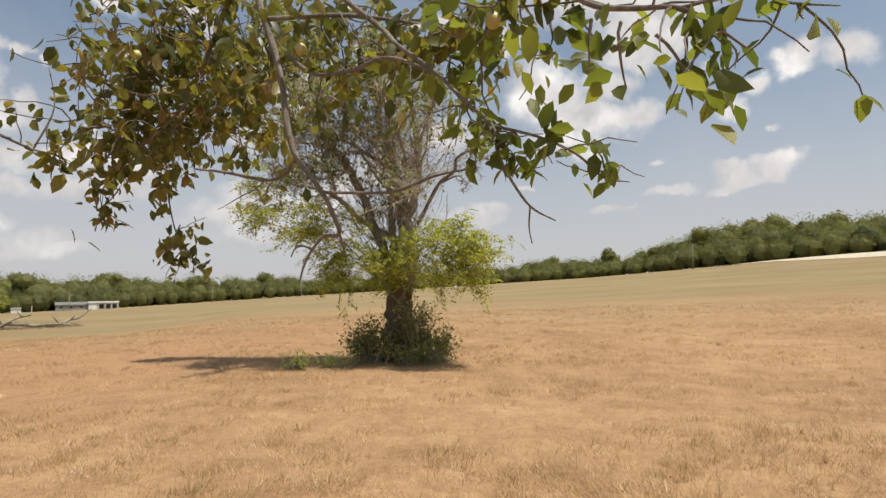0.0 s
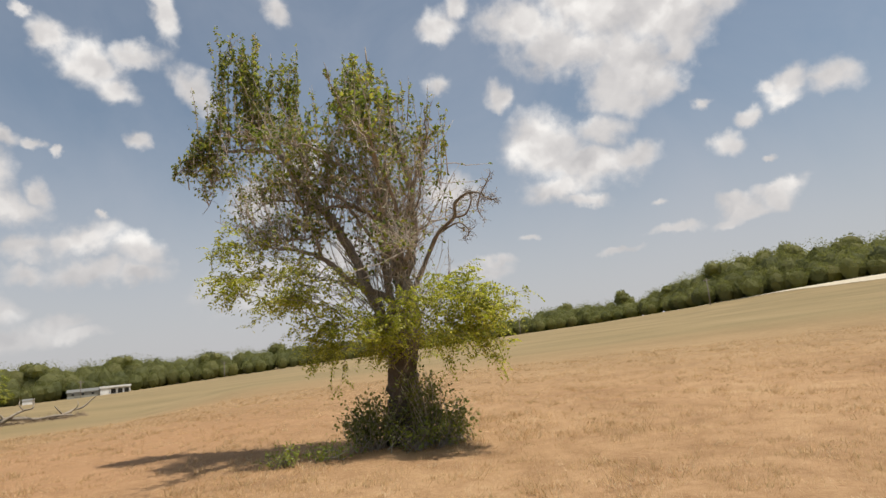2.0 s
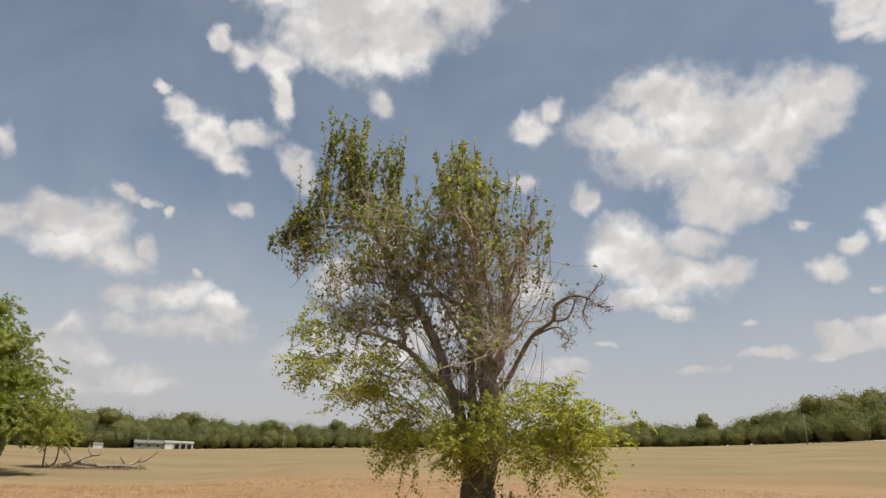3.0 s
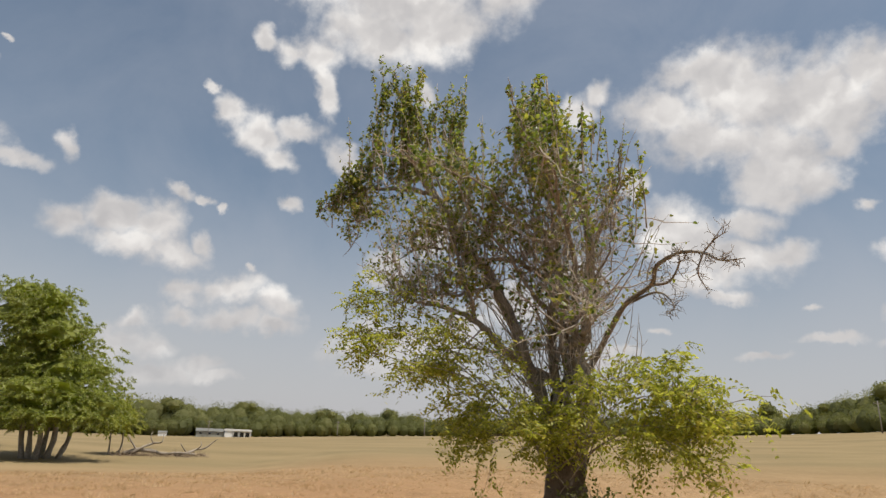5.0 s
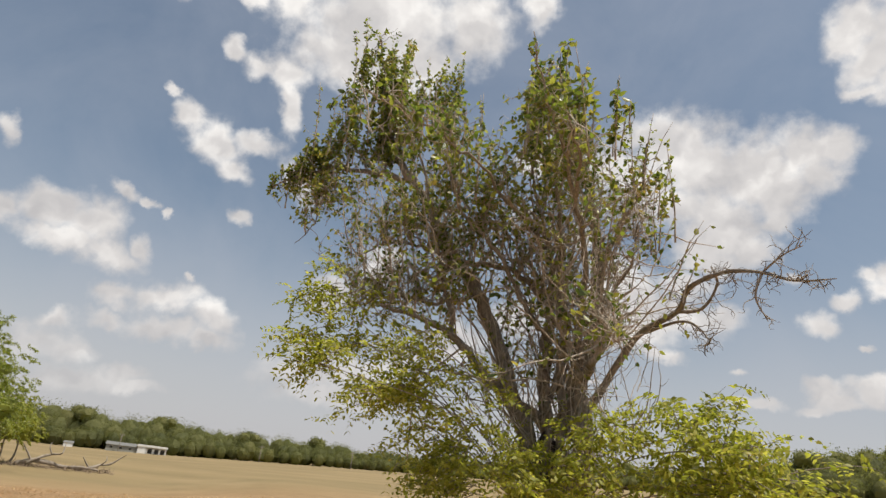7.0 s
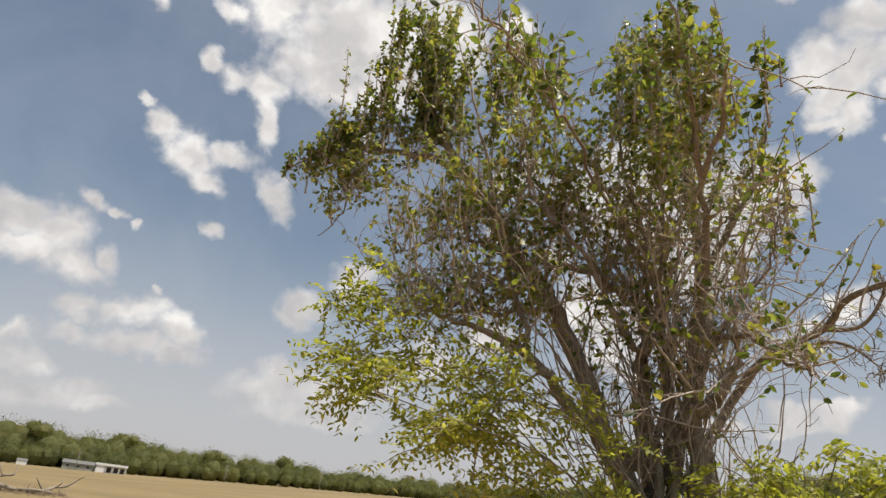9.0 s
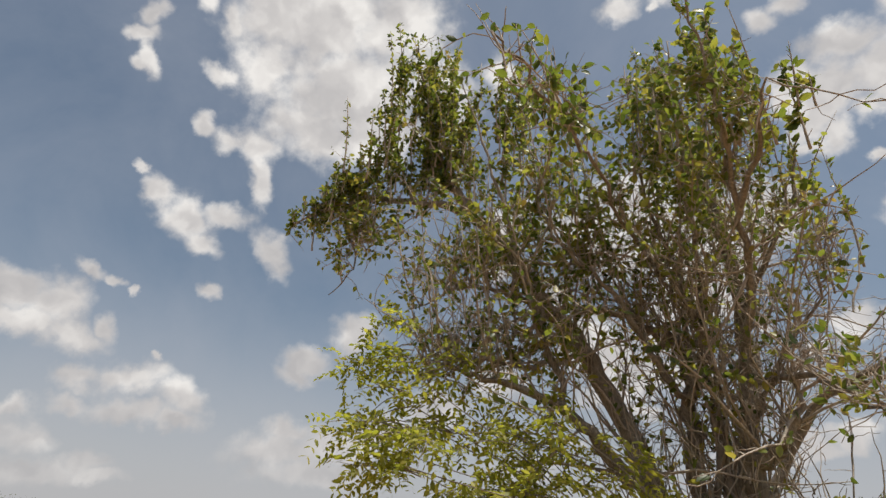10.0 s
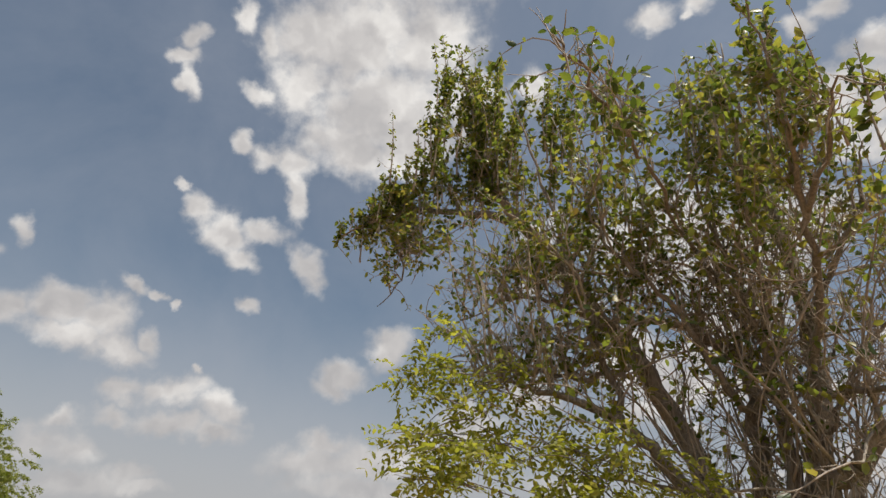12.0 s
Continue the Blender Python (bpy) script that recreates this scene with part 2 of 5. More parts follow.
def leaf_material(name, tones, back, through_light=0.45, rough=0.5, single=False, patch=0.9):
    """tones: from the darkest leaf to the lightest; every leaf takes its own."""
    m, n = material(name)
    if single:
        rnd = n.add("ShaderNodeObjectInfo").outputs["Random"]
    else:
        rnd = n.add("ShaderNodeNewGeometry").outputs["Random Per Island"]
    co = coords(n)
    blot = n.noise(co, 40.0, 4.0, 0.6).outputs["Fac"]
    zone = n.noise(co, patch, 2.0, 0.5).outputs["Fac"]
    f = n.math("ADD", n.math("MULTIPLY", rnd, 0.7), n.math("MULTIPLY_ADD", blot, 0.25, n.math("MULTIPLY_ADD", zone, 0.5, -0.25)))
    k = len(tones) - 1
    col = n.ramp(f, [(0.1 + 0.8 * i / k, t) for i, t in enumerate(tones)])
    lit = n.mix(1.0, col, back, "MULTIPLY")
    bump = n.add("ShaderNodeBump", {"Height": blot, "Strength": 0.25, "Distance": 0.004})
    b = n.add("ShaderNodeBsdfPrincipled", {"Base Color": col, "Roughness": rough, "Normal": bump.outputs[0], "Specular IOR Level": 0.45})
    t = n.add("ShaderNodeBsdfTranslucent", {"Color": lit})
    mx = n.add("ShaderNodeMixShader", {0: through_light, 1: b.outputs[0], 2: t.outputs[0]})
    n.add("ShaderNodeOutputMaterial", {"Surface": mx.outputs[0]})
    return m


def paint_material(name, colour, rough=0.7, dirt=0.15):
    m, n = material(name)
    co = coords(n)
    big = n.noise(co, 0.6, 5.0, 0.6).outputs["Fac"]
    fine = n.noise(co, 9.0, 5.0, 0.6).outputs["Fac"]
    f = n.math("MULTIPLY_ADD", big, 0.6, n.math("MULTIPLY", fine, 0.4))
    low = tuple(c * (1 - dirt * 2) for c in colour)
    col = n.ramp(f, [(0.3, low), (0.65, colour)])
    b = n.add("ShaderNodeBsdfPrincipled", {"Base Color": col, "Roughness": rough})
    n.add("ShaderNodeOutputMaterial", {"Surface": b.outputs[0]})
    return m


def field_material():
    m, n = material("dry_field")
    co = coords(n)
    far = n.noise(co, 0.012, 5.0, 0.6, 0.6).outputs["Fac"]
    mid = n.noise(co, 0.16, 6.0, 0.62).outputs["Fac"]
    tuft = n.noise(co, 1.3, 6.0, 0.7).outputs["Fac"]
    fine = n.noise(co, 9.0, 6.0, 0.72).outputs["Fac"]
    straw = n.ramp(n.math("MULTIPLY_ADD", fine, 0.45, n.math("MULTIPLY_ADD", tuft, 0.5, n.math("MULTIPLY_ADD", mid, 0.5, -0.2))),
                   [(0.30, (0.17, 0.10, 0.052)), (0.44, (0.265, 0.158, 0.081)), (0.58, (0.36, 0.225, 0.12)), (0.8, (0.47, 0.345, 0.20))])
    # bare reddish soil shows through in patches on one side of the tree
    xyz = n.add("ShaderNodeSeparateXYZ", {0: co})
    side = n.add("ShaderNodeMapRange", {"Value": xyz.outputs[0], "From Min": -1.5, "From Max": -7.0, "To Min": 0.0, "To Max": 1.0}).outputs[0]
    reach = n.add("ShaderNodeMapRange", {"Value": xyz.outputs[1], "From Min": 60.0, "From Max": 34.0, "To Min": 0.0, "To Max": 1.0}).outputs[0]
    begin = n.add("ShaderNodeMapRange", {"Value": xyz.outputs[1], "From Min": 7.0, "From Max": 13.0, "To Min": 0.0, "To Max": 1.0}).outputs[0]
    zone = n.math("MULTIPLY", n.math("MULTIPLY", side, reach), begin)
    soil_f = n.add("ShaderNodeMapRange", {"Value": n.math("MULTIPLY_ADD", mid, 0.7, n.math("MULTIPLY", tuft, 0.4)), "From Min": 0.42, "From Max": 0.68, "To Min": 0.1, "To Max": 0.62}).outputs[0]
    soil = n.ramp(fine, [(0.3, (0.19, 0.09, 0.042)), (0.7, (0.40, 0.225, 0.115))])
    # small reddish gaps between the tufts everywhere
    gap = n.add("ShaderNodeMapRange", {"Value": n.noise(co, 2.6, 6.0, 0.66, 0.8).outputs["Fac"], "From Min": 0.52, "From Max": 0.66, "To Min": 0.0, "To Max": 0.38}).outputs[0]
    worn = n.mix(gap, straw, n.ramp(fine, [(0.3, (0.20, 0.105, 0.052)), (0.7, (0.40, 0.245, 0.135))]))
    near_col = n.mix(n.math("MULTIPLY", zone, soil_f), worn, soil)
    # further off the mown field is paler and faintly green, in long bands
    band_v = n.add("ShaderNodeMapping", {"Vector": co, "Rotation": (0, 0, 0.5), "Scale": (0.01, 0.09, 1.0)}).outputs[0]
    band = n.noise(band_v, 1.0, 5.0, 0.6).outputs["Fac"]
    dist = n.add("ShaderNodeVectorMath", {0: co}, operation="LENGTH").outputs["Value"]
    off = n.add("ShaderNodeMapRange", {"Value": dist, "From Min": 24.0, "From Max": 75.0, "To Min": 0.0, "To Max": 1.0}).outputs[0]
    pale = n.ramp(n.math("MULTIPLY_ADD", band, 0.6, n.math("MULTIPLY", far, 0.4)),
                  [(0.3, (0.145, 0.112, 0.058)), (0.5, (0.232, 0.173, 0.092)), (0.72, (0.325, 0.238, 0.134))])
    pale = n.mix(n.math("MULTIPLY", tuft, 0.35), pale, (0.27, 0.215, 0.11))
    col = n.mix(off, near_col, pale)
    bump = n.add("ShaderNodeBump", {"Height": n.math("MULTIPLY_ADD", tuft, 1.0, n.math("MULTIPLY", fine, 0.5)), "Strength": 0.7, "Distance": 0.08})
    b = n.add("ShaderNodeBsdfPrincipled", {"Base Color": col, "Roughness": 0.95, "Normal": bump.outputs[0], "Specular IOR Level": 0.1})
    n.add("ShaderNodeOutputMaterial", {"Surface": b.outputs[0]})
    return m


def straw_material(name, tones):
    m, n = material(name)
    rnd = n.add("ShaderNodeNewGeometry").outputs["Random Per Island"]
    co = coords(n)
    zone = n.noise(co, 1.7, 4.0, 0.65).outputs["Fac"]
    f = n.math("MULTIPLY_ADD", rnd, 0.6, n.math("MULTIPLY_ADD", zone, 1.7, -0.65))
    k = len(tones) - 1
    col = n.ramp(f, [(0.1 + 0.8 * i / k, t) for i, t in enumerate(tones)])
    b = n.add("ShaderNodeBsdfPrincipled", {"Base Color": col, "Roughness": 0.75, "Specular IOR Level": 0.25})
    t = n.add("ShaderNodeBsdfTranslucent", {"Color": col})
    mx = n.add("ShaderNodeMixShader", {0: 0.42, 1: b.outputs[0], 2: t.outputs[0]})
    n.add("ShaderNodeOutputMaterial", {"Surface": mx.outputs[0]})
    return m


BARK = bark_material("grey_bark", (0.085, 0.068, 0.052), (0.40, 0.345, 0.28))
TRUNKBARK = bark_material("trunk_bark", (0.035, 0.027, 0.02), (0.19, 0.155, 0.12))
FRUITBARK = bark_material("fruit_bark", (0.06, 0.049, 0.038), (0.29, 0.25, 0.205))
TWIG = bark_material("twig_bark", (0.21, 0.17, 0.13), (0.54, 0.465, 0.38), scale=8.0)
DEADWOOD = bark_material("dead_wood", (0.11, 0.09, 0.07), (0.37, 0.315, 0.255), scale=6.0)
LEAF = leaf_material("orchard_leaf", [(0.055, 0.082, 0.022), (0.105, 0.14, 0.034), (0.17, 0.20, 0.046), (0.27, 0.275, 0.07), (0.26, 0.19, 0.07)], (1.8, 1.8, 0.95), 0.52, 0.38)
# brown-olive leaves, their tones darkened to carry the crown's own shade
FRUITLEAF_SHADED = leaf_material("fruit_leaf_shaded", [(0.05, 0.058, 0.018), (0.092, 0.10, 0.026), (0.145, 0.148, 0.036), (0.21, 0.19, 0.045), (0.22, 0.13, 0.05)], (1.7, 1.7, 0.9), 0.42, 0.42)
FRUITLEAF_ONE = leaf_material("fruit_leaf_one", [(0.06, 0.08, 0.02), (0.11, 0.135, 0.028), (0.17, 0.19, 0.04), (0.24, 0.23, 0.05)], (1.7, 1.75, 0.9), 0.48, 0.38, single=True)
LEAF_ONE = leaf_material("single_leaf", [(0.055, 0.082, 0.022), (0.105, 0.14, 0.034), (0.17, 0.20, 0.046), (0.27, 0.27, 0.07)], (1.8, 1.8, 0.9), 0.52, 0.38, single=True)
BRIGHT = leaf_material("sapling_leaf", [(0.16, 0.185, 0.033), (0.22, 0.24, 0.042), (0.29, 0.305, 0.055), (0.39, 0.39, 0.08), (0.49, 0.45, 0.14)], (1.5, 1.5, 0.85), 0.58)
DARKLEAF = leaf_material("bush_leaf", [(0.088, 0.10, 0.03), (0.145, 0.162, 0.045), (0.20, 0.21, 0.062), (0.26, 0.225, 0.09)], (1.5, 1.6, 0.9), 0.4)
ASH = leaf_material("frond_leaf", [(0.13, 0.155, 0.035), (0.20, 0.228, 0.05), (0.275, 0.295, 0.066), (0.35, 0.355, 0.09)], (1.6, 1.7, 0.8), 0.45)
# far wood: distance haze is put into these lifted, duller greens
WOODLAND_HAZED = leaf_material("woodland_leaf_hazed", [(0.11, 0.122, 0.048), (0.148, 0.158, 0.06), (0.186, 0.19, 0.072), (0.23, 0.222, 0.086)], (1.5, 1.5, 0.9), 0.55, 0.8, patch=0.11)
FIELD = field_material()
STRAW = straw_material("straw", [(0.42, 0.314, 0.155), (0.47, 0.342, 0.175), (0.5, 0.328, 0.165), (0.57, 0.389, 0.209), (0.66, 0.484, 0.291), (0.75, 0.589, 0.398)])
WHITE = paint_material("white_paint", (0.78, 0.77, 0.74))
GREYWALL = paint_material("weathered_wall", (0.29, 0.29, 0.255))
ROOFM = paint_material("roof_metal", (0.17, 0.168, 0.155), 0.75)
GLASS_AND_SHADE = paint_material("dark_glass_and_shade", (0.035, 0.04, 0.045), 0.15, 0.05)
BRUSH = bark_material("brushwood_bark", (0.10, 0.068, 0.045), (0.34, 0.255, 0.18), scale=4.0)
POLEWOOD = bark_material("pole_wood", (0.12, 0.10, 0.085), (0.30, 0.26, 0.22), scale=3.0)


# ---------------------------------------------------------------- building tools
class Build:
    """Collects vertices and faces of one mesh."""

    def __init__(self):
        self.v, self.f = [], []

    def tube(self, pts, radii, sides=6, wobble=0.0, cap=True):
        pts = [Vector(p) for p in pts]
        first, up = len(self.v), Vector((0.31, 0.17, 0.93)).normalized()
        for i, p in enumerate(pts):
            d = (pts[min(i + 1, len(pts) - 1)] - pts[max(i - 1, 0)]).normalized()
            a = d.cross(up)
            if a.length < 0.05:
                a = d.cross(Vector((1, 0, 0)))
            a.normalize()
            b = d.cross(a)
            for k in range(sides):
                w = 2 * math.pi * k / sides
                r = radii[i] * (1 + wobble * noise.noise(p * 6 + Vector((k * 1.7, k, 0))))
                self.v.append(p + (a * math.cos(w) + b * math.sin(w)) * r)
        for i in range(len(pts) - 1):
            for k in range(sides):
                o, q = first + i * sides, first + (i + 1) * sides
                self.f.append((o + k, o + (k + 1) % sides, q + (k + 1) % sides, q + k))
        if cap:
            self.f.append(tuple(first + k for k in reversed(range(sides))))
            last = first + (len(pts) - 1) * sides
            self.f.append(tuple(last + k for k in range(sides)))

    def box(self, lo, hi):
        o = len(self.v)
        for z in (lo[2], hi[2]):
            self.v += [(lo[0], lo[1], z), (hi[0], lo[1], z), (hi[0], hi[1], z), (lo[0], hi[1], z)]
        self.f += [tuple(o + i for i in q) for q in ((3, 2, 1, 0), (4, 5, 6, 7), (0, 1, 5, 4), (1, 2, 6, 5), (2, 3, 7, 6), (3, 0, 4, 7))]

    def mesh(self, name, mat, smooth=True):
        me = bpy.data.meshes.new(name)
        me.from_pydata([tuple(p) for p in self.v], [], self.f)
        me.materials.append(mat)
        if smooth:
            me.polygons.foreach_set("use_smooth", [True] * len(me.polygons))
        me.update()
        return me


def part(name, data, parent, label="", kind=""):
    ob = new(name, data)
    ob.parent = parent
    return tagged(ob, label, "", "", kind)


def thing(name, at, label, category, group="", kind=""):
    ob = new(name)
    ob.location = at
    ob.empty_display_size = 0.3
    return tagged(ob, label, category, group, kind)


def smooth_path(pts, steps=4):
    """Catmull-Rom through (x, y, z, radius) points."""
    p = [np.array(q, float) for q in pts]
    p = [2 * p[0] - p[1]] + p + [2 * p[-1] - p[-2]]
    out = []
    for i in range(1, len(p) - 2):
        for s in range(steps):
            u = s / steps
            out.append(0.5 * (2 * p[i] + (p[i + 1] - p[i - 1]) * u + (2 * p[i - 1] - 5 * p[i] + 4 * p[i + 1] - p[i + 2]) * u * u
                              + (3 * p[i] - p[i - 1] - 3 * p[i + 1] + p[i + 2]) * u ** 3))
    out.append(p[-2])
    return np.array(out)


OVATE = (np.array([(0, 0, 0), (.30, .27, .07), (.30, -.27, .07), (.32, 0, 0), (.68, .23, .03), (.68, -.23, .03), (.70, 0, -.03), (1, 0, -.10)]),
         [(0, 2, 3), (0, 3, 1), (2, 5, 6, 3), (3, 6, 4, 1), (5, 7, 6), (6, 7, 4)])
LANCE = (np.array([(0, 0, 0), (.35, .13, .03), (.35, -.13, .03), (.75, .10, -.03), (.75, -.10, -.03), (1, 0, -.14)]),
         [(0, 2, 1), (1, 2, 4, 3), (3, 4, 5)])
FROND = (np.array([(0, 0, 0), (.5, .2, .04), (.5, -.2, .04), (1, 0, -.12)]), [(0, 2, 1), (1, 2, 3)])
CARD = (np.array([(0, 0, 0), (.5, .42, .08), (.5, -.36, .08), (1, .06, -.06)]), [(0, 2, 1), (1, 2, 3)])


def unit(a):
    return a / np.maximum(np.linalg.norm(a, axis=1, keepdims=True), 1e-9)


def leaves_mesh(name, at, along, size, shape, mat, rng, flat=0.5):
    """Leaves at the points at, growing along the given ways. flat: how far their faces turn to the sky."""
    at, along, size = np.asarray(at, float), unit(np.asarray(along, float)), np.asarray(size, float)
    k = len(at)
    up = rng.normal(0, 1, (k, 3)) * (1 - flat) + np.array([0, 0, 1.0]) * flat
    side = unit(np.cross(up, along) + 1e-6)
    nor = np.cross(along, side)
    tv, tf = shape
    v = at[:, None, :] + size[:, None, None] * (tv[None, :, 0:1] * along[:, None, :] + tv[None, :, 1:2] * side[:, None, :] + tv[None, :, 2:3] * nor[:, None, :])
    n = len(tv)
    me = bpy.data.meshes.new(name)
    loops = np.concatenate([np.array(f) for f in tf])
    counts = np.array([len(f) for f in tf])
    allloops = (np.arange(k)[:, None] * n + loops[None, :]).ravel()
    allcounts = np.tile(counts, k)
    me.vertices.add(k * n)
    me.vertices.foreach_set("co", v.reshape(-1).astype(np.float32))
    me.loops.add(len(allloops))
    me.loops.foreach_set("vertex_index", allloops.astype(np.int32))
    me.polygons.add(len(allcounts))
    me.polygons.foreach_set("loop_start", np.concatenate([[0], np.cumsum(allcounts)[:-1]]).astype(np.int32))
    me.polygons.foreach_set("use_smooth", np.ones(len(allcounts), bool))
    me.materials.append(mat)
    me.update(calc_edges=True)
    me.validate()
    return me


def lump(name, radius, mat, seed, rough=0.35, sub=2):
    """An uneven mass, for the shaded inside of a far crown."""
    bm = bmesh.new()
    bmesh.ops.create_icosphere(bm, subdivisions=sub, radius=1.0)
    for v in bm.verts:
        v.co *= 1 + rough * noise.noise(v.co * 2.2 + Vector((seed, seed * 0.7, 0)))
        v.co = Vector((v.co.x * radius[0], v.co.y * radius[1], v.co.z * radius[2]))
    me = bpy.data.meshes.new(name)
    bm.to_mesh(me)
    bm.free()
    me.materials.append(mat)
    return me


# ---------------------------------------------------------------- ground
EDGE_AZ = [-180, -70, -36, -29, -21, -13, 4, 13, 23, 30, 37, 70, 180]
EDGE_R = [360, 340, 330, 330, 320, 310, 310, 290, 245, 235, 230, 240, 360]
EDGE_EL = [0.0, -0.9, -0.85, -0.65, -0.25, 0.15, 0.92, 1.35, 2.0, 2.32, 2.5, 2.5, 0.0]


def smooth(t):
    t = np.clip(t, 0, 1)
    return t * t * (3 - 2 * t)


def edge_of(az):
    """Distance and height of the field's far edge in that direction."""
    r = np.interp(az, EDGE_AZ, EDGE_R)
    return r, 1.68 + r * np.tan(np.radians(np.interp(az, EDGE_AZ, EDGE_EL)))


def ground_z(x, y):
    x, y = np.asarray(x, float), np.asarray(y, float)
    r = np.hypot(x, y)
    az = np.degrees(np.arctan2(x, y))
    re, ze = edge_of(az)
    u = np.clip((r - 22) / (re - 22), 0, 1)
    z = ze * (0.35 * u + 0.65 * u * u * (3 - 2 * u))
    z = z + smooth((az - 8) / 12) * (az < 100) * ze * (u ** 1.25 - 0.35 * u - 0.65 * u * u * (3 - 2 * u))
    z = z + 1.25 * smooth((az - 22) / 15) * (az < 100) * smooth((r - re + 12) / 12)
    left = smooth((-az - 16) / 14) * (az > -120)
    z = z - 1.5 * left * np.exp(-((r - 72) / 30.0) ** 2)
    z = z - 0.12 * smooth((r - 6) / 9) * np.exp(-(r / 45.0) ** 2)
    z = z + np.where(r > re, (r - re) * 0.012, 0)
    z = z + 0.05 * np.sin(x * 0.23 + 1) * np.sin(y * 0.19) * smooth((r - 20) / 20)
    return z


def ground_at(x, y):
    return float(ground_z(x, y))


def make_ground():
    rings = np.concatenate([[0.0], np.linspace(1.2, 60, 50), np.geomspace(62, 205, 24), np.linspace(210, 345, 46), np.geomspace(360, 4000, 24)])
    spokes = 220
    v, f = [(0, 0, ground_at(0, 0))], []
    for r in rings[1:]:
        a = 2 * np.pi * np.arange(spokes) / spokes
        x, y = r * np.sin(a), r * np.cos(a)
        z = ground_z(x, y)
        v += list(zip(x.tolist(), y.tolist(), z.tolist()))
    for k in range(spokes):
        f.append((0, 1 + (k + 1) % spokes, 1 + k))
    for i in range(len(rings) - 2):
        o, q = 1 + i * spokes, 1 + (i + 1) * spokes
        for k in range(spokes):
            f.append((o + k, o + (k + 1) % spokes, q + (k + 1) % spokes, q + k))
    me = bpy.data.meshes.new("ground")
    me.from_pydata(v, [], f)
    me.polygons.foreach_set("use_smooth", [True] * len(me.polygons))
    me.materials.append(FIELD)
    return tagged(new("ground", me), "rolling mown field of dry straw-coloured grass", "field", "", "structure")


make_ground()


def make_straw():
    rng = np.random.default_rng(5)
    # tufts thin out with distance from where the walk begins
    n = 78000
    r = 2.0 + 46 * rng.random(n) ** 1.5
    a = np.radians(rng.uniform(-62, 52, n))
    x, y = r * np.sin(a), r * np.cos(a)
    clump = np.array([noise.noise(Vector((p * 0.42, q * 0.42, 3.0))) for p, q in zip(x, y)])
    patch = np.array([0.5 * noise.noise(Vector((p * 1.5, q * 1.5, 8.0))) + 0.5 * noise.noise(Vector((p * 3.4, q * 3.4, 2.0))) for p, q in zip(x, y)]) + 0.5 * clump
    # the reddish bare patch beside the tree carries little of it
    bare = smooth((-x - 2.0) / 4) * smooth((y - 8) / 4) * smooth((34 - y) / 12)
    keep = patch + rng.normal(0, 0.22, n) > -0.12 + 0.24 * bare
    x, y, patch, r, clump = x[keep], y[keep], patch[keep], r[keep], clump[keep]
    n, per = len(x), 10
    px = np.repeat(x, per) + rng.normal(0, 0.055, n * per)
    py = np.repeat(y, per) + rng.normal(0, 0.055, n * per)
    pz = ground_z(px, py) - 0.01
    # whole patches are laid over the same way, as the mower and the wind left them
    swirl = np.array([noise.noise(Vector((p * 0.3, q * 0.3, 11.0))) * 5 for p, q in zip(x, y)])
    laid = 0.25 + 0.5 * np.clip(-clump, 0, 1)
    lean = rng.normal(0, 0.45, (n * per, 2)) + np.repeat(np.stack([np.cos(swirl), np.sin(swirl)], 1) * laid[:, None] + rng.normal(0, 0.3, (n, 2)), per, 0)
    d = np.stack([lean[:, 0], lean[:, 1], np.full(n * per, 0.75)], 1)
    size = np.repeat(0.05 + 0.10 * np.clip(patch + 0.05, 0, 1), per) * rng.uniform(0.45, 1.45, n * per) * np.repeat(1 + r / 45, per)
    blade = (np.array([(0, .035, 0), (0, -.035, 0), (1, 0, 0)]), [(0, 1, 2)])
    me = leaves_mesh("straw", np.stack([px, py, pz], 1), d, size, blade, STRAW, rng, 0.75)
    tagged(new("dry_grass", me), "dry straw-coloured grass stubble over the field", "grass", "", "stuff")


make_straw()


# ---------------------------------------------------------------- the old tree in the field
OLD_BOUGHS = {}
OLD_BOUGHS['left'] = [(-1.55, 16.00, 3.50, 0.090), (-1.72, 16.00, 3.69, 0.084), (-2.18, 16.05, 4.72, 0.074), (-2.54, 16.10, 5.24, 0.070), (-2.90, 16.15, 5.74, 0.066), (-3.26, 16.30, 6.42, 0.060), (-3.64, 16.40, 6.93, 0.054), (-4.10, 16.40, 7.61, 0.033), (-4.31, 16.30, 8.57, 0.021), (-4.57, 16.20, 9.77, 0.007)]
OLD_BOUGHS['left_arm'] = [(-3.64, 16.40, 6.93, 0.043), (-4.40, 16.35, 7.00, 0.034), (-5.00, 16.28, 6.98, 0.026), (-5.50, 16.20, 6.80, 0.017), (-5.95, 16.10, 6.45, 0.006)]
OLD_BOUGHS['mid'] = [(-1.14, 16.00, 3.53, 0.096), (-1.16, 16.00, 4.19, 0.084), (-1.10, 16.00, 4.80, 0.072), (-1.47, 15.95, 5.01, 0.054), (-1.74, 15.80, 5.17, 0.042), (-2.32, 15.70, 5.19, 0.030), (-2.69, 15.70, 5.10, 0.018), (-3.06, 15.70, 4.81, 0.007)]
OLD_BOUGHS['mid_up'] = [(-1.10, 16.00, 4.80, 0.045), (-1.24, 15.90, 5.56, 0.034), (-1.82, 15.20, 5.95, 0.027), (-2.37, 14.20, 6.12, 0.023), (-2.77, 13.40, 5.96, 0.019), (-3.11, 12.70, 5.84, 0.015), (-3.36, 12.15, 5.64, 0.009)]
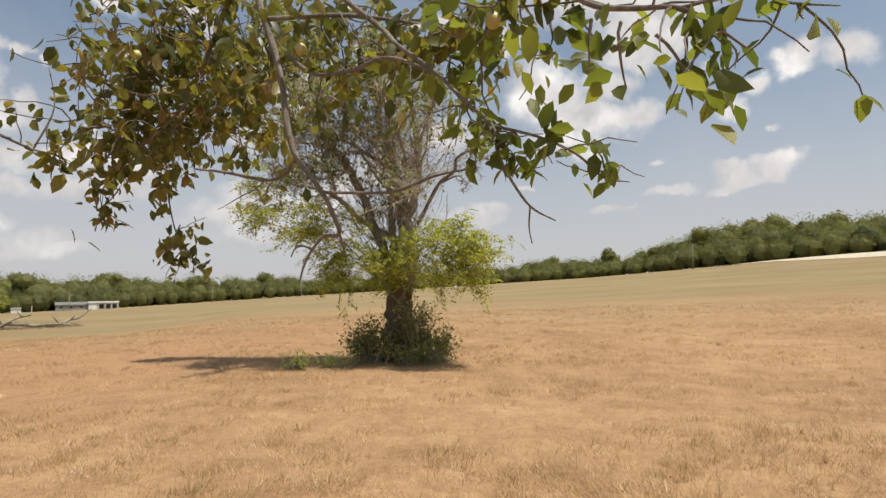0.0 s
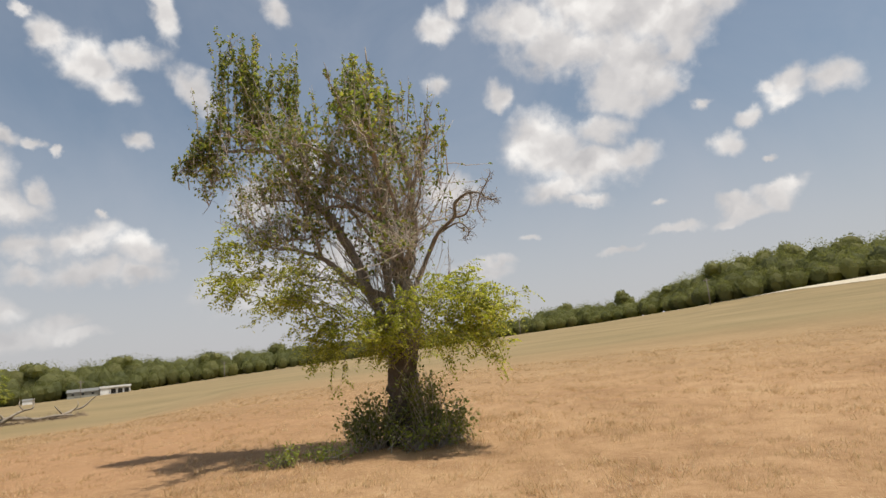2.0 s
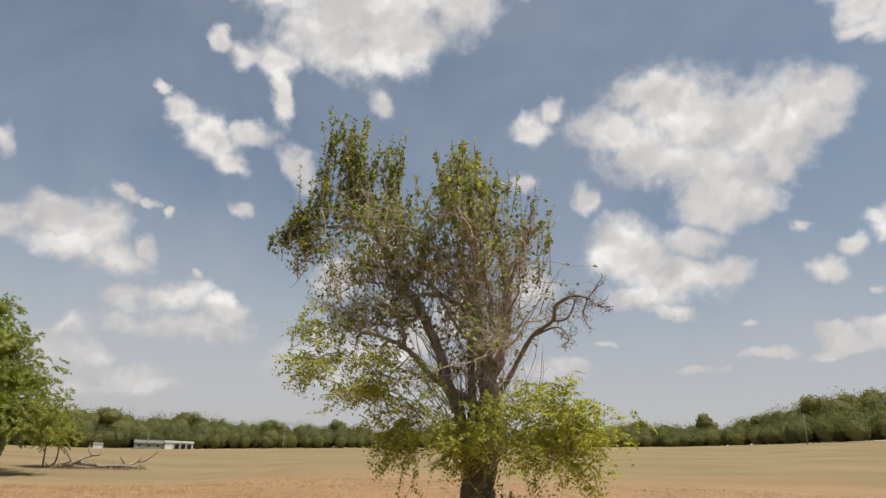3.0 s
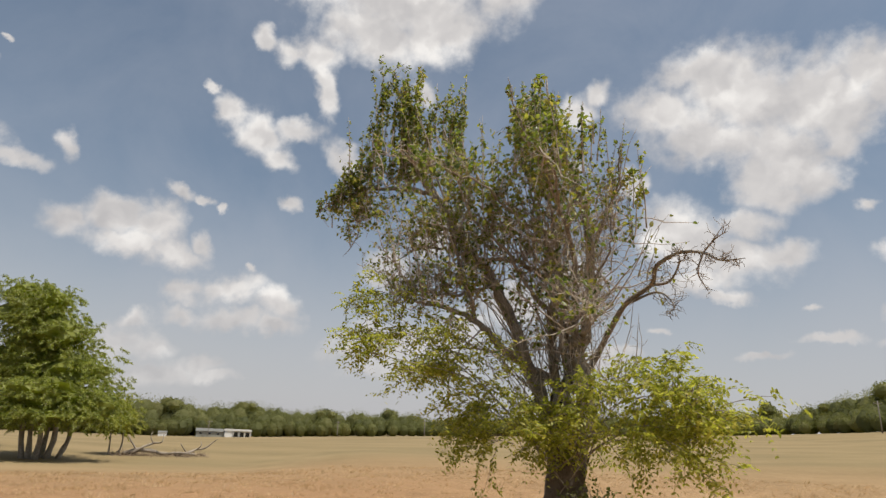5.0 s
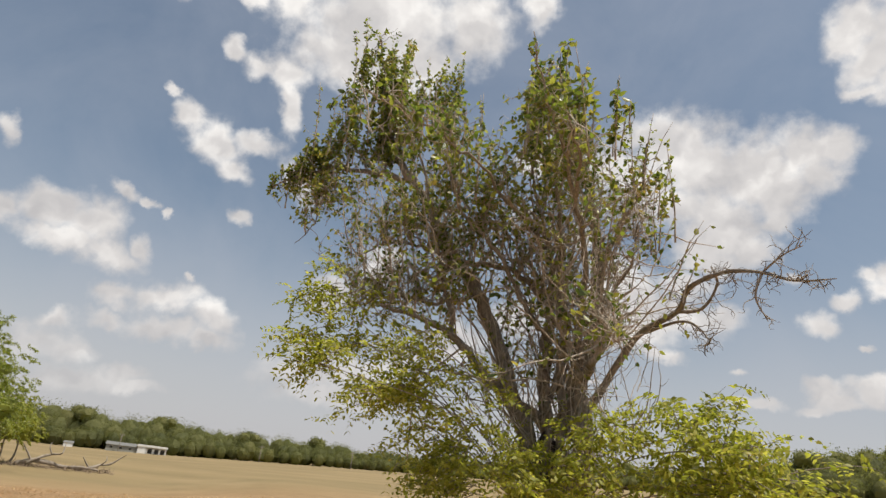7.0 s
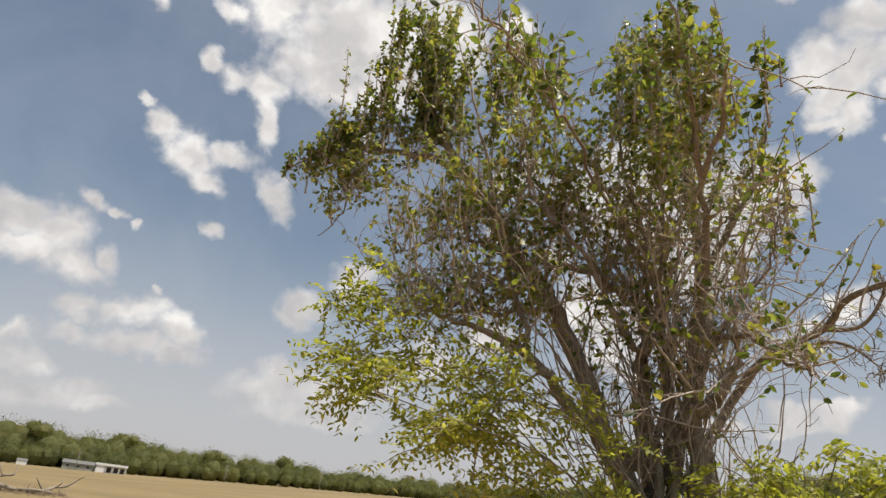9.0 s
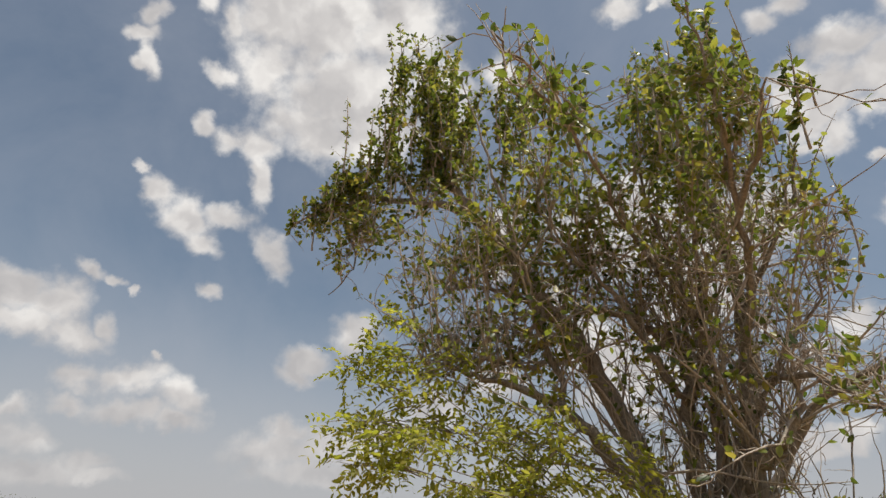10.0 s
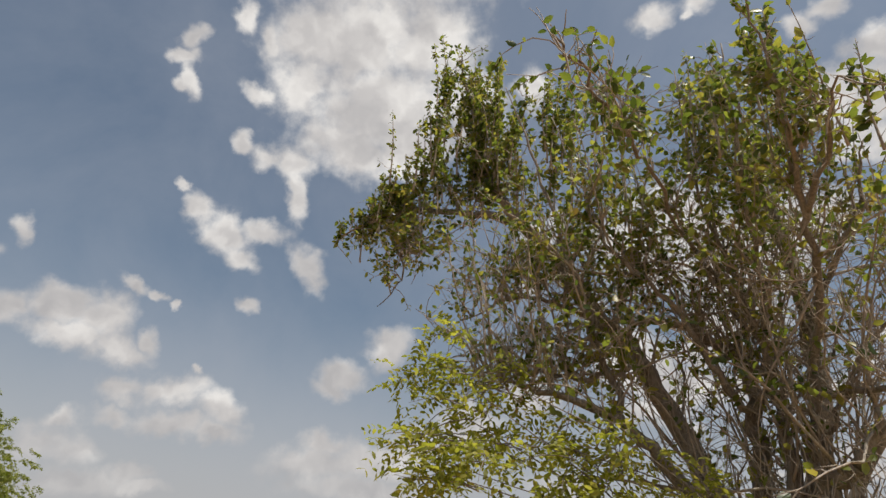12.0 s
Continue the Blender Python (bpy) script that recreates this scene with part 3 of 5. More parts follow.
OLD_BOUGHS['centre'] = [(-1.04, 15.95, 3.53, 0.090), (-0.92, 15.90, 4.24, 0.072), (-1.06, 15.70, 4.83, 0.054), (-1.04, 15.40, 5.48, 0.042), (-1.19, 15.10, 6.28, 0.030), (-1.30, 14.80, 7.15, 0.021), (-1.33, 14.60, 8.19, 0.007)]
OLD_BOUGHS['right_stub'] = [(-0.91, 15.80, 3.42, 0.090), (-0.80, 15.60, 3.58, 0.080), (-0.66, 15.40, 3.66, 0.066), (-0.58, 15.20, 3.80, 0.045), (-0.50, 15.05, 4.05, 0.024), (-0.52, 14.95, 4.50, 0.007)]
OLD_BOUGHS['right_up'] = [(-0.84, 15.80, 3.63, 0.068), (-0.75, 15.50, 4.55, 0.054), (-0.76, 14.90, 5.14, 0.041), (-0.99, 14.40, 5.72, 0.034), (-1.21, 13.90, 6.18, 0.024), (-1.50, 13.40, 6.52, 0.015), (-1.71, 13.10, 7.32, 0.007)]
OLD_BOUGHS['right_tip'] = [(-0.99, 14.40, 5.72, 0.024), (-1.06, 13.70, 5.97, 0.017), (-1.24, 13.00, 6.07, 0.007)]
OLD_BOUGHS['far_up'] = [(-0.93, 16.10, 2.90, 0.082), (-0.51, 16.10, 4.06, 0.068), (-0.43, 16.00, 5.04, 0.061), (-0.52, 15.90, 6.06, 0.048), (-0.69, 15.80, 6.80, 0.037), (-1.05, 15.80, 7.52, 0.027), (-1.21, 15.80, 9.05, 0.008)]
OLD_BOUGHS['far_side'] = [(-0.42, 16.00, 5.25, 0.036), (-0.20, 15.60, 5.90, 0.026), (0.05, 15.30, 6.50, 0.018), (0.10, 15.00, 7.10, 0.006)]
OLD_BOUGHS['sinuous'] = [(-1.01, 16.00, 3.54, 0.054), (-0.92, 15.80, 4.37, 0.041), (-1.15, 15.60, 5.21, 0.034), (-1.37, 15.50, 5.91, 0.027), (-1.59, 15.40, 6.99, 0.017), (-1.66, 15.30, 8.49, 0.007)]
OLD_BOUGHS['low_left'] = [(-1.02, 16.00, 2.93, 0.072), (-1.47, 15.90, 3.21, 0.060), (-2.02, 15.70, 3.53, 0.051), (-2.45, 15.60, 3.97, 0.042), (-2.99, 15.50, 4.23, 0.030), (-3.55, 15.40, 4.34, 0.016), (-3.95, 15.35, 4.45, 0.005)]
OLD_BOUGHS['low_left_up'] = [(-2.45, 15.60, 3.97, 0.034), (-2.75, 15.60, 4.89, 0.027), (-3.05, 15.50, 5.94, 0.020), (-3.40, 15.50, 7.13, 0.014), (-3.81, 15.40, 8.37, 0.005)]
OLD_BOUGHS['dead'] = [(-0.75, 16.00, 2.82, 0.066), (-0.30, 16.00, 3.67, 0.051), (0.09, 15.70, 4.33, 0.042), (0.48, 15.20, 4.56, 0.033), (0.53, 14.80, 4.77, 0.030), (0.79, 14.30, 4.83, 0.024), (1.02, 13.80, 4.67, 0.018), (1.11, 13.30, 4.41, 0.012), (1.31, 12.90, 4.31, 0.004)]
OLD_BOUGHS['dead_hook'] = [(0.48, 15.20, 4.56, 0.024), (0.74, 15.00, 4.57, 0.018), (0.88, 14.80, 4.86, 0.013), (0.74, 14.60, 5.01, 0.005)]
OLD_BOUGHS['dead_drop'] = [(1.02, 13.80, 4.67, 0.013), (0.93, 13.80, 4.38, 0.010), (1.04, 13.80, 4.11, 0.004)]
OLD_BOUGHS['dead_fork'] = [(1.02, 13.80, 4.67, 0.012), (1.13, 13.50, 4.78, 0.007), (1.24, 13.30, 4.81, 0.003)]
OLD_BOUGHS['right_low'] = [(-0.74, 15.50, 4.00, 0.028), (-0.44, 15.20, 4.60, 0.022), (-0.18, 14.90, 5.05, 0.015), (-0.15, 14.60, 5.50, 0.010), (0.05, 14.40, 5.90, 0.004)]
OLD_BOUGHS['right_arch'] = [(-0.74, 15.60, 4.35, 0.031), (-0.54, 15.00, 4.33, 0.024), (-0.53, 14.40, 4.07, 0.019), (-0.52, 13.90, 3.80, 0.012), (-0.57, 13.50, 3.59, 0.005)]
OLD_BOUGHS['left_mid'] = [(-2.71, 16.10, 5.29, 0.028), (-3.19, 15.90, 5.46, 0.022), (-3.60, 15.80, 5.46, 0.016), (-3.90, 15.65, 5.30, 0.010), (-4.20, 15.50, 5.05, 0.004)]
OLD_BOUGHS['left_low2'] = [(-2.34, 16.05, 4.79, 0.026), (-2.93, 15.70, 4.51, 0.020), (-3.40, 15.45, 4.49, 0.014), (-3.75, 15.30, 4.35, 0.008), (-4.00, 15.20, 4.10, 0.004)]
OLD_BOUGHS['left_hang'] = [(-5.00, 16.28, 6.98, 0.018), (-5.20, 16.20, 6.40, 0.013), (-5.05, 16.10, 5.90, 0.009), (-5.30, 16.00, 5.40, 0.004)]
OLD_BOUGHS['inner'] = [(-1.16, 16.00, 4.19, 0.048), (-1.52, 15.70, 4.61, 0.034), (-1.99, 15.50, 5.33, 0.027), (-2.53, 15.40, 5.86, 0.020), (-2.92, 15.40, 6.69, 0.014), (-3.21, 15.40, 7.83, 0.005)]
OLD_BOUGHS['dead_low'] = [(0.09, 15.70, 4.33, 0.021), (0.57, 15.20, 4.44, 0.015), (0.77, 14.90, 4.15, 0.007), (0.65, 14.70, 3.98, 0.003)]

CROWN_X = [-6.2, -5.5, -5.2, -4.8, -4.5, -3.65, -3.25, -2.8, -2.45, -2.1, -1.7, -1.3, -0.9, -0.3, 0.05, 0.5, 0.75]
CROWN_Z = [5.6, 6.2, 7.0, 7.7, 9.5, 9.65, 8.6, 9.05, 8.05, 7.8, 8.75, 8.95, 8.4, 8.35, 7.95, 7.5, 5.2]
SIDE_X = [-6.2, -5.66, -5.55, -5.03, -4.74, -4.41, -4.02, -3.56, -3.13, -2.74, -2.04, -1.2, -0.78, -0.51, -0.1, 0.0, 0.12, 0.4, 1.3]
SIDE_Z = [5.2, 5.7, 6.4, 7.5, 8.6, 9.05, 8.96, 8.7, 9.2, 9.4, 8.3, 8.9, 9.7, 9.2, 8.4, 7.2, 6.4, 5.7, 5.3]


def crown_top(x, y):
    """How high the crown reaches over a place: lower on the near side."""
    k = max(y - 5.5, 1.0) / 9.8
    j = max(y - 9.6, 0.8) / 5.4
    return min(1.8 + (np.interp(-0.97 + (x + 0.97) / k, CROWN_X, CROWN_Z) - 1.8) * k,
               2.57 + (np.interp(-3.48 + (x + 3.48) / j, SIDE_X, SIDE_Z) - 2.57) * j)


def wander(start, way, length, r0, r1, rng, steps=7, bend=0.25, lift=0.0):
    """A crooked twig: a list of points and radii."""
    p, d = np.array(start, float), np.array(way, float)
    d /= np.linalg.norm(d)
    pts, rad = [p.copy()], [r0]
    for i in range(steps):
        d = d + rng.normal(0, bend, 3) / steps ** 0.5 * 0.8 + np.array([0, 0, lift / steps])
        d /= np.linalg.norm(d)
        p = p + d * length / steps
        pts.append(p.copy())
        rad.append(r0 + (r1 - r0) * (i + 1) / steps)
    return np.array(pts), rad


def leaf_way(d, rng, out=0.9, droop=0.35):
    w = d * 0.4 + rng.normal(0, out, 3)
    w[2] -= droop
    return w


def single_leaves(root, at, way, size, which, rng, mat=None):
    """Leaves that can be told apart, each a piece of its own on one shared mesh."""
    one = leaves_mesh("leaf", [(0, 0, 0)], [(0, 1, 0)], [1.0], OVATE, mat or LEAF_ONE, rng, 1.0)
    for k in which:
        q = Vector(way[k]).normalized().to_track_quat("Y", "Z") @ Euler((0, rng.normal(0, 0.7), 0)).to_quaternion()
        ob = part("leaf", one, root)
        ob.matrix_local = Matrix.LocRotScale(Vector(at[k]) - root.location, q, Vector([size[k]] * 3))


STEMS = {"left": [(-1.15, 15.9, 2.0, 0.10), (-1.38, 15.9, 2.8, 0.085)], "mid": [(-1.0, 16.1, 2.0, 0.10), (-1.12, 16.1, 3.0, 0.085)], "centre": [(-0.95, 15.8, 2.0, 0.085), (-0.93, 15.75, 3.0, 0.07)],
         "right_up": [(-0.85, 15.75, 2.0, 0.08), (-0.72, 15.6, 3.0, 0.065)], "right_stub": [(-0.75, 15.9, 2.0, 0.14), (-0.6, 15.75, 2.9, 0.11)], "sinuous": [(-1.12, 15.75, 2.0, 0.08), (-1.1, 15.75, 3.0, 0.055)]}
SPIRES = [(-4.62, 16.1, 7.8, 10.15, 0.14, 0.09, 4), (-4.2, 16.3, 7.8, 10.3, 0.2, 0.09, 5), (-4.4, 16.2, 7.4, 9.9, 0.26, 0.09, 6), (-3.85, 16.1, 7.6, 9.95, 0.2, 0.09, 5), (-4.85, 15.9, 7.3, 9.55, 0.1, 0.08, 3), (-4.1, 16.2, 7.0, 8.9, 0.3, 0.09, 6),
          (-3.2, 15.9, 7.6, 9.5, 0.15, 0.09, 6), (-3.1, 16.0, 7.0, 8.9, 0.2, 0.09, 5), (-5.15, 16.2, 6.9, 8.1, 0.2, 0.08, 4), (-5.5, 16.15, 6.6, 7.45, 0.2, 0.08, 4), (-5.9, 16.2, 6.3, 6.8, 0.2, 0.09, 4), (-4.8, 16.2, 6.8, 8.4, 0.3, 0.08, 6), (-5.35, 16.1, 7.5, 8.6, 0.06, 0.08, 1),
          (-2.34, 15.4, 6.2, 8.0, 0.15, 0.09, 4), (-1.72, 15.1, 6.8, 8.45, 0.15, 0.09, 4), (-2.75, 15.6, 6.6, 8.1, 0.18, 0.09, 3), (-1.37, 15.0, 6.8, 8.35, 0.14, 0.1, 3),
          (-1.25, 14.2, 6.5, 7.95, 0.13, 0.12, 4), (-1.13, 13.8, 6.3, 7.75, 0.15, 0.12, 5), (-0.98, 13.8, 6.1, 7.5, 0.17, 0.13, 4), (-0.54, 13.7, 6.2, 7.15, 0.12, 0.135, 3), (-1.6, 14.2, 6.3, 7.4, 0.16, 0.115, 2), (-0.9, 15.2, 6.8, 8.2, 0.2, 0.09, 3),
          (-0.45, 15.0, 6.6, 7.9, 0.14, 0.1, 2), (-0.02, 15.2, 6.2, 7.7, 0.16, 0.09, 3), (0.42, 15.2, 5.7, 7.3, 0.16, 0.09, 3), (0.3, 15.5, 5.6, 6.6, 0.2, 0.09, 2)]
STOUT = {"left": 1.45, "left_arm": 1.3, "mid": 1.0, "centre": 0.85, "right_stub": 1.25, "right_up": 0.95, "far_up": 1.5, "sinuous": 0.85, "right_low": 0.9, "low_left": 1.3, "inner": 1.0, "mid_up": 0.75, "dead": 1.1}
SHORT = ('left_arm', 'right_low', 'right_arch', 'left_low2', 'left_hang', 'right_tip')


def old_tree():
    rng = np.random.default_rng(11)
    tree = thing("old_tree", (-1.0, 16.0, ground_at(-1, 16)), "gnarled half-dead orchard tree with upright leafy shoots and bare grey twigs", "tree")
    o = np.array(tree.location)

    b = Build()
    path = smooth_path([(-1.0, 16.0, -0.25, 0.50), (-1.0, 16.0, 0.15, 0.40), (-0.97, 15.98, 0.9, 0.33), (-0.95, 16.0, 1.7, 0.31), (-0.98, 16.02, 2.4, 0.27), (-1.04, 16.0, 2.75, 0.16), (-1.08, 16.0, 2.95, 0.07)], 6)
    b.tube(path[:, :3] - o, path[:, 3], 18, 0.5)
    part("trunk", b.mesh("trunk", TRUNKBARK), tree, "thick dark furrowed trunk")

    twigs, dry, at, way, size = Build(), Build(), [], [], []

    def leaf_row(pts, lo, density, s):
        for i in range(len(pts) - 1):
            u = i / (len(pts) - 1)
            if u < lo:
                continue
            d = pts[i + 1] - pts[i]
            ln = np.linalg.norm(d)
            clump = rng.gamma(1.1, 0.9)
            for _ in range(rng.poisson(density * ln * clump)):
                at.append(pts[i] + d * rng.random() + rng.normal(0, 0.012, 3))
                way.append(leaf_way(d / ln, rng))
                size.append(s * rng.uniform(0.65, 1.2))

    def leafiness(p):
        x, y, z = p
        g = smooth((z - (crown_top(x, y) - 3.4)) / 2.2)
        k = 0.46 + 0.36 * float(g)
        if x < -3.3 and z > 5.6:
            k *= 1.9
        if x > -2.4 and z < 6.2:
            k *= 0.45
        if x > -1.1 and z > 4.5:
            k *= 0.7
        if x > -0.5:
            k *= 0.65
        if x < -3.2 and z < 6.6:
            k *= 0.8
        return k

    for name, pts in OLD_BOUGHS.items():
        if name in STEMS:
            pts = STEMS[name] + list(pts[1:])
        p = smooth_path(pts, 5)
        if not name.startswith("dead"):
            p[1:-1, :3] += rng.normal(0, 0.022, (len(p) - 2, 3))
        p[:, 3] *= STOUT.get(name, 1.2)
        b = Build()
        b.tube(p[:, :3] - o, np.maximum(p[:, 3], 0.004), 10, 0.35)
        dead = name.startswith("dead")
        part("limb", b.mesh("limb", DEADWOOD if dead else BARK), tree, "bare dead limb" if dead else "")
        total = np.linalg.norm(np.diff(p[:, :3], axis=0), axis=1).sum()
        n = int(total * (17 if dead else 5.5 if name in ('far_up', 'far_side') else 13 if name in ('left_arm', 'left_hang', 'left_mid', 'left_low2') else 4.5 if name in ('mid_up', 'inner', 'low_left_up', 'right_low', 'right_up', 'right_arch') else 6.5))
        for _ in range(n):
            u = rng.uniform(0.12, 1.0)
            i = min(int(u * (len(p) - 1)), len(p) - 2)
            s = p[i, :3]
            if not dead and s[2] < 3.1 or (name in ('mid_up', 'inner', 'low_left_up') and s[2] > 6.6):
                continue
            run = p[i + 1, :3] - p[i, :3]
            run /= np.linalg.norm(run)
            if dead:
                if u < 0.3:
                    continue
                d = run * 0.8 + rng.normal(0, 0.75, 3)
                pts2, rad = wander(s, d, rng.uniform(0.12, 0.5) * (1.0 if u < 0.75 else 0.55), 0.0065, 0.0025, rng, 7, 1.2, rng.choice([0.5, -0.9]))
                dry.tube(pts2 - o, rad, 4, cap=False)
                for _ in range(2):
                    pts3, rad3 = wander(pts2[rng.integers(2, 7)], rng.normal(0, 1, 3) + run * 0.4, rng.uniform(0.06, 0.2), 0.005, 0.002, rng, 4, 0.9)
                    dry.tube(pts3 - o, rad3, 3, cap=False)
                continue
            top = crown_top(s[0], s[1])
            room = max(top - s[2] - rng.uniform(0.7, 2.2), 0.3) if name != 'left_mid' else rng.uniform(0.5, 1.5)
            stray = rng.random() < 0.35
            d = run * 0.35 + rng.normal(0, 0.8 if stray else 0.38, 3) + np.array([-0.02 * (s[0] + 1), 0, 0.2 if stray else 0.85])
            length = min(rng.uniform(0.7, 2.8), room * 1.0)
            if name in SHORT:
                length = min(length, rng.uniform(0.3, 0.8))
            r0 = min(0.017, 0.005 + 0.006 * length)
            pts2, rad = wander(s, d, length, r0, 0.003, rng, 8, 0.6, 0.1 if stray else 0.6)
            end = pts2[-1]
            if end[0] < -4.45 and end[2] < 6.0 or end[0] < -6.1:
                continue
            one = Build()
            one.tube(pts2 - o, rad, 6, 0.2)
            part("shoot", one.mesh("shoot", TWIG), tree)
            big = 0.082 if end[0] < -3 else 0.1
            leaf_row(pts2, 0.4, 21 * leafiness(end), big)
            for _ in range(rng.integers(6, 12)):
                j = rng.integers(1, 8)
                dd = (pts2[j] - pts2[j - 1]) * 3 / length + rng.normal(0, 0.75, 3) + np.array([0, 0, 0.25])
                pts3, rad3 = wander(pts2[j], dd, rng.uniform(0.15, 0.6), 0.006, 0.0025, rng, 5, 0.7)
                if pts3[-1][2] > crown_top(pts3[-1][0], pts3[-1][1]) - 0.15:
                    continue
                twigs.tube(pts3 - o, rad3, 4, cap=False)
                leaf_row(pts3, 0.2, 16 * leafiness(pts3[-1]), big)
                if rng.random() < 0.4:
                    pts4, rad4 = wander(pts3[-2], rng.normal(0, 1, 3) + (0, 0, 0.2), rng.uniform(0.12, 0.4), 0.004, 0.002, rng, 4, 0.5)
                    twigs.tube(pts4 - o, rad4, 3, cap=False)
                    leaf_row(pts4, 0.2, 12 * leafiness(pts4[-1]), big)
    # crooked thin suckers crowding the lower limbs and the fork
    lower = [q for name, pts in OLD_BOUGHS.items() if not name.startswith("dead") for q in smooth_path(pts, 6)[:, :3] if 3.0 < q[2] < 6.2 and -4.0 < q[0] < 0.2]
    for _ in range(190):
        s = lower[rng.integers(0, len(lower))]
        top = crown_top(s[0], s[1])
        d = np.array([(s[0] + 1.0) * 0.15, 0, 1.0]) + rng.normal(0, 0.45, 3)
        pts2, rad = wander(s, d, min(rng.uniform(0.5, 2.0), top - s[2] - 0.8), rng.uniform(0.006, 0.012), 0.003, rng, 8, 0.9, 0.9)
        twigs.tube(pts2 - o, rad, 5, cap=False)
        leaf_row(pts2, 0.5, 9 * leafiness(pts2[-1]), 0.085)
        for _ in range(rng.integers(3, 7)):
            j = rng.integers(1, 8)
            pts3, rad3 = wander(pts2[j], rng.normal(0, 0.8, 3) + np.array([0, 0, 0.3]), rng.uniform(0.12, 0.5), 0.005, 0.002, rng, 5, 0.8)
            twigs.tube(pts3 - o, rad3, 3, cap=False)
            leaf_row(pts3, 0.3, 9 * leafiness(pts3[-1]), 0.085)
    # bare sticks standing in and beside the fork
    for _ in range(95):
        s = np.array([min(rng.normal(-0.95, 0.6), 0.0), rng.normal(15.75, 0.25), rng.uniform(2.3, 3.6)])
        d = np.array([(s[0] + 0.9) * 0.35, 0, 1.0]) + rng.normal(0, 0.28, 3)
        pts2, rad = wander(s, d, rng.uniform(0.5, 1.5), rng.uniform(0.006, 0.014), 0.003, rng, 9, 0.7, 0.7)
        twigs.tube(pts2 - o, rad, 5, cap=False)
        for _ in range(rng.integers(2, 5)):
            pts3, rad3 = wander(pts2[rng.integers(2, 9)], rng.normal(0, 0.7, 3) + np.array([0, 0, 0.3]), rng.uniform(0.1, 0.45), 0.005, 0.002, rng, 5, 0.8)
            twigs.tube(pts3 - o, rad3, 3, cap=False)
    # narrow leafy spires that stand above the crown: x, y, foot, tip, half width, leaf, shoots
    for x, y, z0, z1, w, leaf, n in SPIRES:
        for k in range(n):
            foot = (x + rng.normal(0, w * 0.6), y + rng.normal(0, w * 0.6), z0 + rng.uniform(-0.3, 0.3))
            lng = (z1 - foot[2]) * (1.0 if k == 0 else rng.uniform(0.55, 0.95))
            pts2, rad = wander(foot, (rng.normal(0, 0.06), rng.normal(0, 0.06), 1), lng, 0.014, 0.003, rng, 10, 0.16, 0.35)
            one = Build()
            one.tube(pts2 - o, rad, 6, 0.2)
            part("shoot", one.mesh("shoot", TWIG), tree)
            leaf_row(pts2, 0.3, 40 if x < -2.9 else 17, leaf * 0.88)
            for _ in range(int(lng * 9)):
                j = rng.integers(1, 10)
                pts3, rad3 = wander(pts2[j], rng.normal(0, 0.6, 3) + (0, 0, 0.5), rng.uniform(0.5, 1.3) * w * (1.25 - 0.09 * j), 0.005, 0.002, rng, 4, 0.5, 0.4)
                twigs.tube(pts3 - o, rad3, 3, cap=False)
                leaf_row(pts3, 0.0, 42 if x < -2.9 else 17, leaf * 0.88)
    # a few wands with single large leaves
    for x, y, z0, z1, lean in ((-2.72, 13.3, 5.95, 6.65, -0.25), (-2.78, 13.2, 5.95, 6.85, -0.1), (-2.6, 13.4, 6.0, 6.45, 0.05), (-2.85, 13.1, 5.9, 6.5, -0.05), (-2.5, 13.8, 6.1, 6.8, 0.0), (0.05, 14.8, 4.9, 5.9, 0.1), (0.2, 14.5, 4.5, 5.3, 0.2), (0.3, 14.3, 4.4, 5.0, 0.25), (-0.2, 14.6, 5.4, 6.6, 0.1)):
        pts2, rad = wander((x, y, z0), (lean, 0, 1), z1 - z0, 0.012, 0.003, rng, 9, 0.35, 0.2)
        twigs.tube(pts2 - o, rad, 5, cap=False)
        leaf_row(pts2, 0.25, 15, 0.09)
    part("dead_tangle", dry.mesh("dead_tangle", DEADWOOD), tree, "crooked bleached dead twigs", "stuff")
    part("twig_tangle", twigs.mesh("twig_tangle", TWIG), tree, "tangle of thin grey twigs", "stuff")
    order = np.argsort([(p[0] + 2.6) ** 2 + (p[1] - 11.5) ** 2 + (p[2] - 5.5) ** 2 for p in at])
    near, rest = order[:280], order[280:]
    me = leaves_mesh("foliage", np.array(at)[rest] - o, np.array(way)[rest], np.array(size)[rest], OVATE, LEAF, rng, 0.35)
    part("foliage", me, tree, "dull olive-green oval leaves", "stuff")
    single_leaves(tree, at, way, size, near, rng)
    return tree


old_tree()


